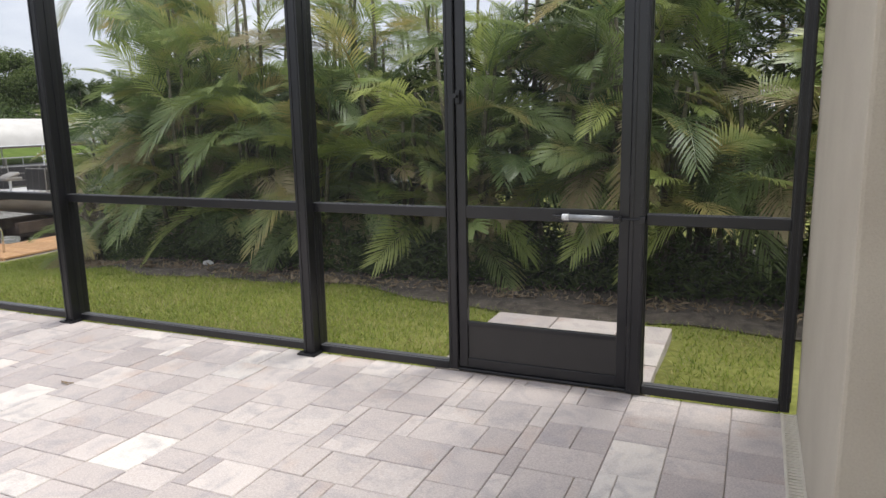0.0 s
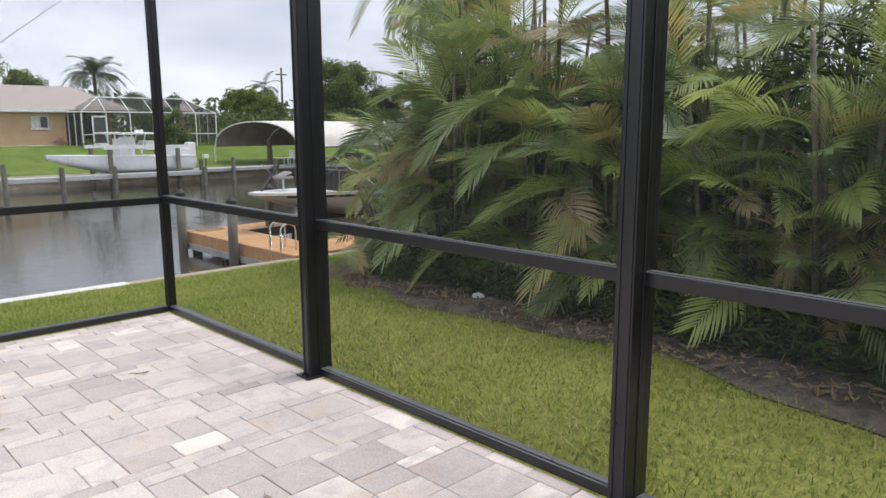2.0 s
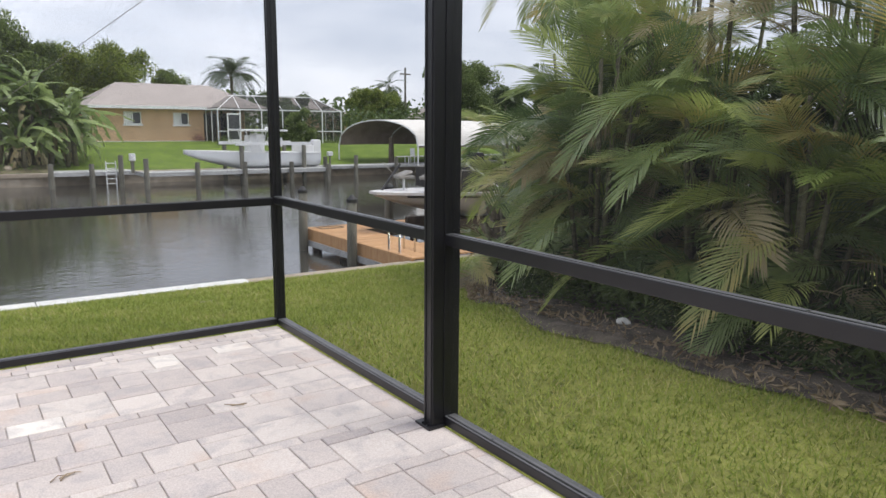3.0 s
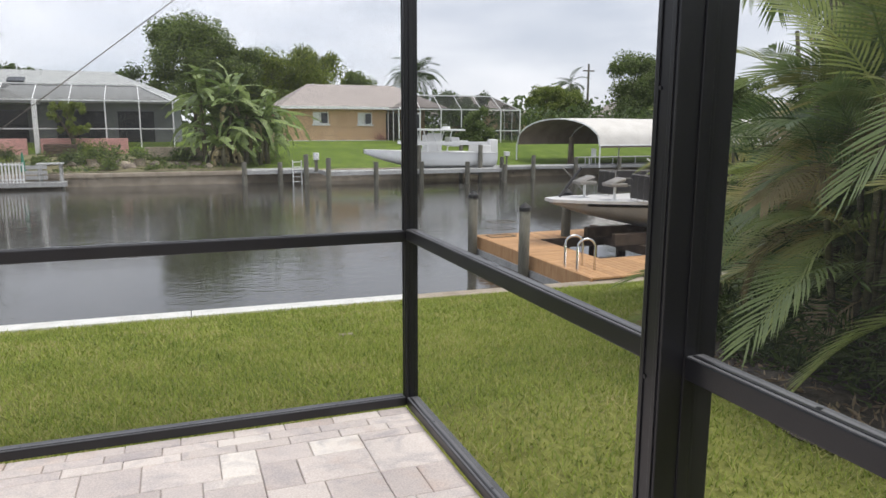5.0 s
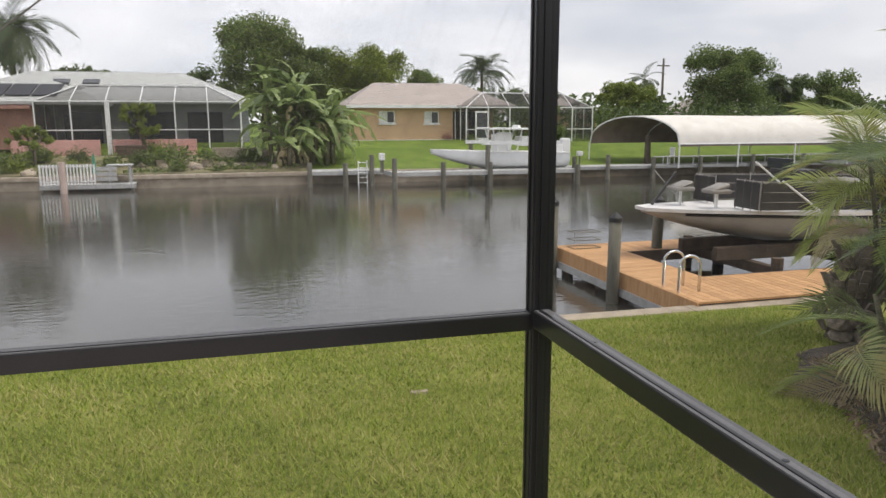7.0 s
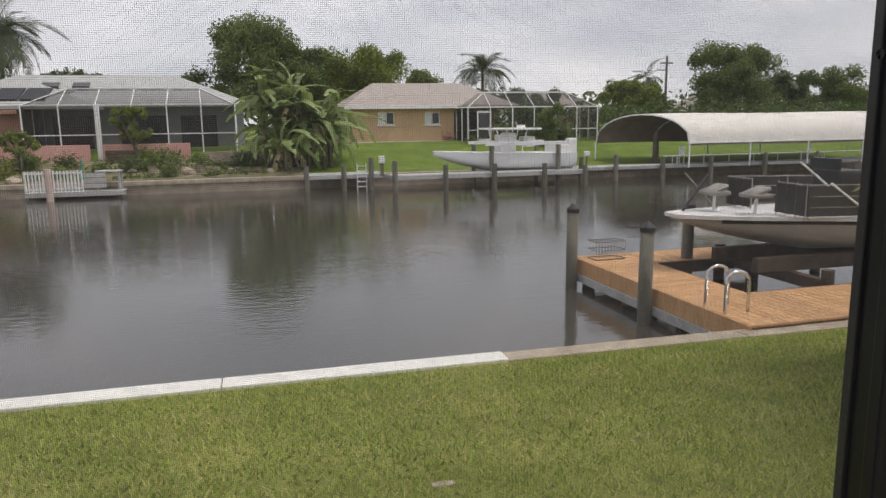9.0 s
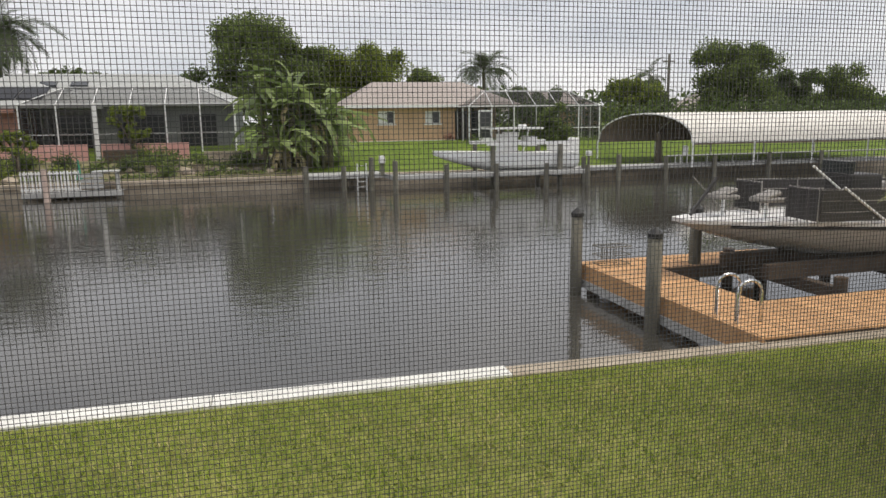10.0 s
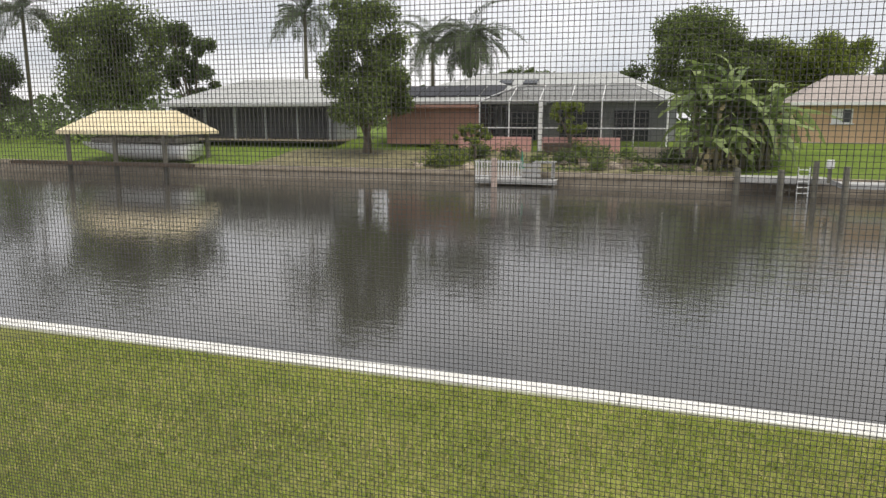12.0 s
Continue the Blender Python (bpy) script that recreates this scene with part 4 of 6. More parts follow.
def build_crab_trap():
    t = thing("wire_trap", "rusty wire mesh trap lying on the dock's end", "trap", pose(5.62, 11.25, DECK_Z))
    for z in (0.01, 0.18, 0.34):
        for a, b in (((0, 0), (0.6, 0)), ((0.6, 0), (0.6, 0.35)), ((0.6, 0.35), (0, 0.35)), ((0, 0.35), (0, 0))):
            part("frame_wire", a_tube([(*a, z), (*b, z)], 0.008, 5), M_PILE, t)
    bm = bmesh.new()
    for i in range(11):
        for y in (0, 0.35):
            tube(bm, [(0.06 * i, y, 0.01), (0.06 * i, y, 0.34)], 0.0035, 4)
        tube(bm, [(0.06 * i, 0, 0.34), (0.06 * i, 0.35, 0.34)], 0.0035, 4)
    part("wire_net", bm, M_PILE, t)


build_crab_trap()


def hull_sections(length, beam, depth, sheer, n=14, bow_pow=0.55):
    """Cross sections of a V hull whose bow points to -x, from keel side to side."""
    out = []
    for i in range(n):
        u = i / (n - 1)
        w = beam / 2 * min(1, (u * 1.7 + 0.02)) ** bow_pow
        keel = -depth * min(1, (u * 2.2 + 0.03)) ** 0.7
        top = sheer * (1 - u) ** 2
        x = u * length
        out.append([(x, -w, top), (x, -w * 0.99, keel * 0.35 + top * 0.4), (x, -w * 0.88, keel * 0.66), (x + 0.10 * (1 - u), 0, keel),
                    (x, w * 0.88, keel * 0.66), (x, w * 0.99, keel * 0.35 + top * 0.4), (x, w, top)])
    return out


def build_near_boat():
    b = thing("deck_boat", "grey deck boat with a white bow deck raised on a lift", "boat", pose(6.55, 10.2, -0.23, 0, 1.2, -3))
    part("hull", loft(bmesh.new(), hull_sections(5.8, 2.3, 0.62, 0.02)), M_HULLGREY, b, "dull grey hull", True)
    part("rub_strip", loft(bmesh.new(), [[(x, s * w, z) for s, w, z in ((-1, w_, -0.05), (-1, w_ + 0.03, -0.02), (-1, w_, 0.01))]
                                         for x, w_ in ((0.6 + 0.4 * k, 1.15 * min(1, (0.6 + 0.4 * k) / 5.8 * 1.7 + 0.02) ** 0.55 + 0.005) for k in range(13))], False), M_BLACKVINYL, b)
    bm = bmesh.new()
    top = []
    for i in range(15):
        u = i / 14
        w = 1.19 * min(1, (u * 1.7 + 0.03)) ** 0.5
        top.append([(u * 5.8 - 0.08, -w, 0.02), (u * 5.8 - 0.08, -w, 0.085), (u * 5.8 - 0.08, w, 0.085), (u * 5.8 - 0.08, w, 0.02)])
    loft(bm, top)
    part("deck", bm, M_BOATDECK, b, "white bow deck")
    # railed black side panels round the cockpit
    for x0, y0, x1, y1 in ((1.75, -1.08, 5.6, -1.10), (1.75, 1.08, 5.6, 1.10), (1.72, -1.06, 1.72, -0.35), (1.72, 0.35, 1.72, 1.06)):
        lo, hi = (min(x0, x1) - 0.012, min(y0, y1) - 0.012, 0.12), (max(x0, x1) + 0.012, max(y0, y1) + 0.012, 0.62)
        part("side_panel", a_box(lo, hi, 0.005), M_BLACKVINYL, b, "black side panel")
        for z in (0.27, 0.45, 0.64):
            part("rail", a_tube([(x0, y0 - 0.025, z), (x1, y1 - 0.025, z)], 0.008, 6), M_HULLGREY, b)
        for k in range(4):
            x, y = x0 + (x1 - x0) * k / 3, y0 + (y1 - y0) * k / 3
            part("stanchion", a_tube([(x, y - 0.02, 0.085), (x, y - 0.02, 0.66)], 0.013, 6), M_HULLGREY, b)
    for sx, sy, turn in ((0.85, 0.15, 0.0), (1.25, -0.45, 0.3)):
        part("seat_post", a_tube([(sx, sy, 0.085), (sx, sy, 0.38)], 0.03, 8), M_WHITE_ALU, b)
        part("seat_base", a_tube([(sx, sy, 0.085), (sx, sy, 0.10)], 0.12, 10), M_WHITE_ALU, b)
        bm = bmesh.new()
        box(bm, (sx - 0.22, sy - 0.19, 0.38), (sx + 0.20, sy + 0.19, 0.46), 0.03)
        box(bm, (sx - 0.17, sy - 0.18, 0.45), (sx + 0.17, sy + 0.18, 0.53), 0.04, Matrix.Rotation(-0.35, 4, "Y"))
        part("fishing_seat", bm, M_SEAT, b, "folded tan fishing seat", True)
    part("console", a_box((2.6, -0.75, 0.1), (3.2, -0.1, 0.85), 0.05), M_BLACKVINYL, b)
    part("bench", a_box((4.3, -0.9, 0.1), (5.3, 0.9, 0.6), 0.06), M_SEAT, b)
    part("windscreen", a_box((2.55, -0.78, 0.85), (2.6, -0.08, 1.05), 0.01), M_GLASS, b)
    part("trolling_motor", a_tube([(0.3, 0.25, 0.10), (0.75, 0.42, 0.55), (0.9, 0.45, 0.72)], 0.03, 8), M_BLACKVINYL, b)
    part("rod", a_tube([(0.45, 0.5, 0.75), (1.05, 0.35, 0.1)], 0.012, 6), M_HULLGREY, b)
    part("bimini_strut", a_tube([(2.15, -1.1, 0.66), (2.95, -1.14, 0.12)], 0.022, 6), M_WHITE_ALU, b)
    part("bimini_strut", a_tube([(1.7, -0.9, 1.0), (2.75, -1.1, 0.16)], 0.018, 6), M_WHITE_ALU, b)
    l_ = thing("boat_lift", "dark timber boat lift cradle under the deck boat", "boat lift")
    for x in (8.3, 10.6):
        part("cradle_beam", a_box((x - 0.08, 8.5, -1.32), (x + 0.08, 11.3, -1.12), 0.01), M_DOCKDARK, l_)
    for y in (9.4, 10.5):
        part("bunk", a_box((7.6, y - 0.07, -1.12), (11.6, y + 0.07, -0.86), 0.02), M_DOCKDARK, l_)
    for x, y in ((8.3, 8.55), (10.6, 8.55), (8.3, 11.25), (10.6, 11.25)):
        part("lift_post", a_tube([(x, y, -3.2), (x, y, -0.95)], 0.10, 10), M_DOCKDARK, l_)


build_near_boat()


# ---- far dock, centre-console boat ----
def build_far_dock():
    d = thing("far_dock", "grey weathered timber dock along the far bank", "dock")
    z = -0.88
    board_run(d, 2.2, 5.9, 33.4, 35.1, "y", z, 0.2, M_GREYWOOD)
    board_run(d, 5.9, 15.4, 31.4, 32.6, "y", z, 0.2, M_GREYWOOD)
    board_run(d, 15.4, 36.0, 33.4, 34.9, "y", z - 0.05, 0.25, M_GREYWOOD)
    for lo, hi in (((2.2, 33.34, z - 0.2), (5.9, 33.39, z)), ((5.9, 31.33, z - 0.2), (15.4, 31.39, z)), ((15.4, 33.34, z - 0.22), (36, 33.39, z - 0.05)),
                   ((5.84, 31.33, z - 0.2), (5.89, 35.0, z))):
        part("fascia", a_box(lo, hi, 0.01), M_GREYWOOD, d, "pale grey fascia board")
    for x, y, top in ((2.15, 33.3, -0.45), (3.9, 33.3, -0.5), (5.95, 31.25, -0.2), (8.35, 31.25, -0.42), (10.75, 31.25, -0.45), (13.3, 31.25, -0.5), (15.45, 31.25, -0.65),
                      (16.2, 33.2, -0.35), (18.2, 33.2, -0.3), (21.0, 33.2, -0.45), (24.0, 33.2, -0.45), (27.5, 33.2, -0.4), (31, 33.2, -0.4), (5.2, 33.2, -0.1)):
        part("post", a_tube([(x, y, -3.2), (x, y, top)], 0.13, 10, 0.12), M_PILE, d)
    part("rail", a_tube([(21.0, 33.2, -0.45), (36, 33.2, -0.45)], 0.04, 6), M_GREYWOOD, d)
    for k in range(9):
        part("rail_post", a_tube([(22 + 1.6 * k, 33.3, -0.95), (22 + 1.6 * k, 33.3, -0.4)], 0.03, 6), M_GREYWOOD, d)
    s = thing("dock_lamp_post", "short post with a white box on the far dock", "lamp post", pose(5.42, 31.6, z))
    part("post", a_box((-0.07, -0.07, 0), (0.07, 0.07, 0.62), 0.01), M_PILE, s)
    part("box", a_box((-0.13, -0.13, 0.58), (0.13, 0.13, 0.92), 0.03), M_WHITE, s, "white box")
    l_ = thing("dock_ladder", "grey aluminium ladder on the far dock", "ladder", pose(4.75, 33.25, z))
    for dx in (-0.22, 0.22):
        part("stile", a_tube([(dx, 0, -1.0), (dx, 0, 0.5)], 0.03, 6), M_WHITE_ALU, l_)
    for k in range(6):
        part("rung", a_tube([(-0.22, 0, -0.85 + 0.25 * k), (0.22, 0, -0.85 + 0.25 * k)], 0.02, 6), M_WHITE_ALU, l_)
    w = thing("white_marker", "small white box on a thin post by the far dock", "marker", pose(16.4, 33.0, -0.9))
    part("post", a_tube([(0, 0, -1.0), (0, 0, 0.62)], 0.05, 8), M_PILE, w)
    part("box", a_box((-0.14, -0.12, 0.6), (0.14, 0.12, 0.84), 0.02), M_WHITE, w)
    c = thing("dock_chair", "white plastic chair on the far dock", "chair", pose(22.6, 34.2, -0.93))
    part("seat", a_box((-0.25, -0.25, 0.40), (0.25, 0.25, 0.46), 0.02), M_WHITE, c)
    part("backrest", a_box((0.19, -0.25, 0.44), (0.25, 0.25, 0.95), 0.02), M_WHITE, c)
    for x in (-0.22, 0.22):
        for y in (-0.22, 0.22):
            part("leg", a_tube([(x, y, 0), (x, y, 0.42)], 0.025, 6), M_WHITE, c)


build_far_dock()


def build_far_boat():
    b = thing("centre_console_boat", "white centre-console motorboat on a lift at the far dock", "boat", pose(8.3, 33.4, -0.05, 0, 0.6, 0))
    part("hull", loft(bmesh.new(), hull_sections(7.2, 2.3, 0.92, 0.12, bow_pow=0.5)), M_GELCOAT, b, "white hull", True)
    bm = bmesh.new()
    loft(bm, [[(u * 7.2, -w, 0.10 * (1 - u) ** 2), (u * 7.2, -w, 0.05 + 0.12 * (1 - u) ** 2), (u * 7.2, w, 0.05 + 0.12 * (1 - u) ** 2), (u * 7.2, w, 0.10 * (1 - u) ** 2)]
              for u, w in ((i / 12, 1.17 * min(1, i / 12 * 1.7 + 0.02) ** 0.5) for i in range(13))])
    part("gunwale", bm, M_WHITE, b)
    part("console", a_box((3.35, -0.45, 0.0), (4.2, 0.45, 1.05), 0.08), M_WHITE, b)
    part("windscreen", a_box((3.32, -0.42, 0.95), (3.42, 0.42, 1.2), 0.02), M_GLASS, b)
    part("t_top", a_box((2.75, -0.95, 1.18), (5.35, 0.95, 1.28), 0.04), M_WHITE, b, "white hard top")
    for x0, x1 in ((3.1, 3.4), (4.7, 4.4), (3.6, 4.0)):
        for y in (-0.6, 0.6):
            part("t_top_leg", a_tube([(x1, y, 0.0), (x0, y, 1.2)], 0.035, 6), M_WHITE_ALU, b)
    part("leaning_post", a_box((4.7, -0.5, 0.35), (5.2, 0.5, 0.85), 0.05), M_WHITE, b)
    part("stern_seat", a_box((6.3, -0.9, 0.0), (6.9, 0.9, 0.45), 0.06), M_WHITE, b)
    part("radar", a_tube([(4.6, 0, 1.28), (4.6, 0, 1.42)], 0.25, 12, 0.2), M_WHITE, b)
    o = part("outboard", a_box((7.15, -0.22, -0.1), (7.65, 0.22, 0.75), 0.10), M_WHITE, b, "white outboard motor cowl")
    part("outboard_leg", a_box((7.25, -0.08, -1.0), (7.45, 0.08, -0.1), 0.03), M_BLACKVINYL, o)
    l_ = thing("boat_lift", "white aluminium boat lift with tall posts round the motorboat", "boat lift")
    for x in (10.9, 14.4):
        for y in (32.1, 34.9):
            part("lift_post", a_tube([(x, y, -3.2), (x, y, 0.35)], 0.12, 10), M_PILE, l_)
        part("cradle_beam", a_box((x - 0.1, 32.1, -1.25), (x + 0.1, 34.9, -1.02), 0.01), M_WHITE_ALU, l_)
    for y in (32.1, 34.9):
        part("top_beam", a_box((10.6, y - 0.07, 0.35), (14.8, y + 0.07, 0.52), 0.01), M_WHITE_ALU, l_)


build_far_boat()


def build_canopy():
    c = thing("boat_canopy", "cream fabric boat shelter with a barrel roof over the far dock", "boat shelter")
    n, rings = 14, []
    y_far, y_near, z0, rise = 38.2, 33.2, 0.22, 1.6
    for thick in (0.0,):
        bm = bmesh.new()
        secs = []
        for s in range(9):
            u = s / 8
            row = []
            for k in range(n + 1):
                a = math.pi * k / n
                y = (y_far + y_near) / 2 + math.cos(a) * (y_far - y_near) / 2
                x = 19.6 + (38.2 - y) / 5.0 * 3.0 + u * 15.5
                row.append((x, y, z0 + rise * math.sin(a) ** 0.85 + 0.02 * math.sin(9 * u)))
            secs.append(row)
        loft(bm, secs, False)
        cover = part("cover", bm, M_CANVAS, c, "cream fabric cover", True)
        # second skin below the cover, its brown standing for the shade inside
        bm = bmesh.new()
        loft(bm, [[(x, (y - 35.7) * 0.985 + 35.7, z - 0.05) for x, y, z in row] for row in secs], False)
        part("shaded_underside", bm, M_UNDERSHADE_VALANCE, c, "underside with its shade painted brown", True)
        part("valance", loft(bmesh.new(), [[secs[k][-1], tuple(Vector(secs[k][-1]) - Vector((0, 0.01, 0.14)))] for k in range(9)], False), M_UNDERSHADE_VALANCE, c, "dark hanging edge strip")
    for s in range(5):
        u = s / 4
        pts = []
        for k in range(n + 1):
            a = math.pi * k / n
            y = (y_far + y_near) / 2 + math.cos(a) * (y_far - y_near) / 2 * 0.985
            x = 19.6 + (38.2 - y) / 5.0 * 3.0 + u * 15.5
            pts.append((x, y, z0 - 0.04 + rise * math.sin(a) ** 0.85))
        part("arch", a_tube(pts, 0.04, 6), M_WHITE_ALU, c)
        for y, x in ((y_far, 19.6 + u * 15.5), (y_near, 22.6 + u * 15.5)):
            part("leg", a_tube([(x, y, -1.1), (x, y, z0)], 0.05, 6), M_WHITE_ALU, c)
    for y, x in ((y_far, 19.6), (y_near, 22.6)):
        part("side_rail", a_tube([(x, y, z0), (x + 15.5, y, z0)], 0.04, 6), M_WHITE_ALU, c)
    t = thing("stump_post", "brown timber post under the boat shelter", "post", pose(22.3, 36.0, -1.0))
    part("shaft", a_tube([(0, 0, 0), (0, 0, 1.7)], 0.2, 10, 0.15), M_BARK, t)


build_canopy()


# ---- far houses ----
def hip_roof(x0, x1, y0, y1, z0, z1, over=0.5, ridge=None):
    bm = bmesh.new()
    x0, x1, y0, y1 = x0 - over, x1 + over, y0 - over, y1 + over
    run = (y1 - y0) / 2 if ridge is None else ridge
    run = min(run, (x1 - x0) / 2 - 0.2)
    ym = (y0 + y1) / 2
    lo = [bm.verts.new(p) for p in ((x0, y0, z0), (x1, y0, z0), (x1, y1, z0), (x0, y1, z0))]
    dn = [bm.verts.new(p) for p in ((x0, y0, z0 - 0.18), (x1, y0, z0 - 0.18), (x1, y1, z0 - 0.18), (x0, y1, z0 - 0.18))]
    a, b = bm.verts.new((x0 + run, ym, z1)), bm.verts.new((x1 - run, ym, z1))
    for f in ((lo[0], lo[1], b, a), (lo[1], lo[2], b), (lo[2], lo[3], a, b), (lo[3], lo[0], a), (dn[3], dn[2], dn[1], dn[0])):
        bm.faces.new(f)
    for i in range(4):
        j = (i + 1) % 4
        bm.faces.new((lo[i], dn[i], dn[j], lo[j]))
    return bm


def wall_with_windows(parent, x0, x1, y, z0, z1, holes, material, thick=0.25):
    """Front wall with real openings, built of the blocks round them."""
    bm = bmesh.new()
    cuts = sorted({x0, x1, *(v for h in holes for v in h[:2])})
    for a, b in zip(cuts, cuts[1:]):
        inside = [h for h in holes if h[0] <= a and b <= h[1]]
        if inside:
            h = inside[0]
            if h[2] > z0:
                box(bm, (a, y, z0), (b, y + thick, h[2]))
            box(bm, (a, y, h[3]), (b, y + thick, z1))
        else:
            box(bm, (a, y, z0), (b, y + thick, z1))
    return part("wall", bm, material, parent)


def window_unit(parent, x0, x1, y, z0, z1):
    w = part("window", a_box((x0, y + 0.12, z0), (x1, y + 0.16, z1)), M_GLASS, parent, "white-framed sliding window")
    for lo, hi in (((x0, y + 0.02, z0), (x0 + 0.06, y + 0.12, z1)), ((x1 - 0.06, y + 0.02, z0), (x1, y + 0.12, z1)), ((x0 + 0.06, y + 0.02, z0), (x1 - 0.06, y + 0.12, z0 + 0.06)),
                   ((x0 + 0.06, y + 0.02, z1 - 0.06), (x1 - 0.06, y + 0.12, z1)), (((x0 + x1) / 2 - 0.03, y + 0.03, z0 + 0.06), ((x0 + x1) / 2 + 0.03, y + 0.11, z1 - 0.06))):
        part("frame", a_box(lo, hi), M_WHITE, w)
    part("blind", a_box((x0 + 0.06, y + 0.08, z0 + 0.06), (x0 + (x1 - x0) * 0.45, y + 0.10, z1 - 0.06)), M_WHITE, w, "white blind")
    part("sill", a_box((x0 - 0.08, y - 0.08, z0 - 0.1), (x1 + 0.08, y - 0.003, z0), 0.01), M_WHITE, w)
    return w


def screen_cage(parent, x0, x1, y0, y1, z0, z1, zr, step=2.2, rail_z=None, inset=1.6):
    """White-framed pool cage: posts, eave beams, a raised mansard top and screens."""
    n = max(2, int(round((x1 - x0) / step)))
    for i in range(n + 1):
        x = x0 + (x1 - x0) * i / n
        part("post", a_box((x - 0.035, y0 - 0.035, z0), (x + 0.035, y0 + 0.035, z1), 0.006), M_WHITE_ALU, parent)
        xt = min(max(x, x0 + inset), x1 - inset)
        part("rafter", a_tube([(x, y0, z1), (xt, y0 + inset, zr), (xt, y1, zr)], 0.028, 5), M_WHITE_ALU, parent)
    part("eave_beam", a_box((x0, y0 - 0.04, z1 - 0.035), (x1, y0 + 0.04, z1 + 0.035)), M_WHITE_ALU, parent)
    part("mid_rail", a_box((x0, y0 - 0.03, (rail_z or z0 + 0.9) - 0.03), (x1, y0 + 0.03, (rail_z or z0 + 0.9) + 0.03)), M_WHITE_ALU, parent)
    part("ridge_beam", a_box((x0 + inset, y0 + inset - 0.04, zr - 0.04), (x1 - inset, y0 + inset + 0.04, zr + 0.04)), M_WHITE_ALU, parent)
    for x in (x0, x1):
        part("side_beam", a_tube([(x, y0, z1), (x, y1, z1)], 0.05, 5), M_WHITE_ALU, parent)
        for y in (y0 + (y1 - y0) / 2, y1):
            part("side_post", a_tube([(x, y, z0), (x, y, z1)], 0.04, 5), M_WHITE_ALU, parent)
    verts = [(x0, y0, z0), (x1, y0, z0), (x1, y0, z1), (x0, y0, z1), (x0 + inset, y0 + inset, zr), (x1 - inset, y0 + inset, zr), (x0 + inset, y1, zr), (x1 - inset, y1, zr),
             (x0, y1, z0), (x0, y1, z1), (x1, y1, z0), (x1, y1, z1)]
    faces = [(0, 1, 2, 3), (3, 2, 5, 4), (4, 5, 7, 6), (3, 4, 6, 9), (2, 11, 7, 5), (0, 3, 9, 8), (1, 10, 11, 2)]
    ob = raw_mesh("screen", verts, faces, M_FARSCREEN, parent)
    ob.visible_shadow = False


def build_tan_house():
    h = thing("tan_house", "single-storey tan stucco house with a brownish hip roof", "house")
    z0, ze, y = 0.2, 2.5, 46.3
    holes = [(8.0, 9.1, 1.42, 2.25), (11.15, 12.2, 1.40, 2.22)]
    wall_with_windows(h, 6.3, 13.2, y, z0, ze, holes, M_TANWALL)
    part("side_wall", a_box((6.3, y + 0.25, z0), (6.5, y + 9, ze)), M_TANWALL, h)
    part("side_wall", a_box((13.0, y + 0.25, z0), (13.2, y + 9, ze)), M_TANWALL, h)
    part("wall", a_box((13.2, y + 3.0, z0), (17.2, y + 3.3, ze)), M_TANWALL, h)
    part("side_wall", a_box((17.0, y + 3.3, z0), (17.2, y + 9, ze)), M_TANWALL, h)
    for a, b in ((13.6, 15.0), (15.3, 16.7)):
        part("sliding_door", a_box((a, y + 2.9, z0 + 0.05), (b, y + 2.995, z0 + 2.05)), M_GLASS, h, "dark glass sliding door")
    for hl in holes:
        window_unit(h, hl[0], hl[1], y, hl[2], hl[3])
    part("roof", hip_roof(6.3, 17.2, y, y + 9, ze + 0.12, 4.35, 0.55, 2.7), M_TANROOF, h, "brownish shingle hip roof")
    part("fascia", a_box((5.72, y - 0.58, ze - 0.06), (13.3, y - 0.553, ze + 0.12)), M_WHITE, h, "white fascia board")
    part("footing", a_box((6.25, y - 0.06, z0 - 0.2), (13.2, y - 0.003, z0 + 0.12)), M_WHITE, h)
    c = thing("pool_cage", "white-framed screened pool cage against the tan house", "pool cage")
    screen_cage(c, 13.35, 22.5, 43.6, 46.2, 0.1, 2.45, 3.45, 1.5)
    d = part("door", a_box((13.95, 43.50, 0.15), (14.85, 43.54, 2.15), 0.01), M_GLASS, c, "white-framed screen door")
    for lo, hi in (((13.93, 43.45, 0.1), (14.02, 43.5, 2.2)), ((14.78, 43.45, 0.1), (14.87, 43.5, 2.2)), ((14.02, 43.45, 2.1), (14.78, 43.5, 2.2)),
                   ((14.02, 43.45, 1.05), (14.78, 43.5, 1.15)), ((14.02, 43.45, 0.1), (14.78, 43.5, 0.45))):
        part("frame", a_box(lo, hi), M_WHITE, d)
    b = thing("flower_shrub", "small shrub with pinkish flowers by the tan wall", "shrub", pose(12.7, 45.8, 0.2))
    v, f = leaf_cloud(random.Random(3), 160, 0.16, lambda r: (r.gauss(0, 0.2), r.gauss(0, 0.15), 0.15 + abs(r.gauss(0, 0.2))))
    raw_mesh("leaves", v, f, M_RED, b)
    b = thing("round_shrub", "low clipped green shrub beside the cage door", "shrub", pose(13.6, 43.2, 0.0))
    v, f = leaf_cloud(random.Random(4), 240, 0.14, lambda r: (r.gauss(0, 0.22), r.gauss(0, 0.2), 0.2 + abs(r.gauss(0, 0.2))))
    raw_mesh("leaves", v, f, M_LEAF, b)


build_tan_house()


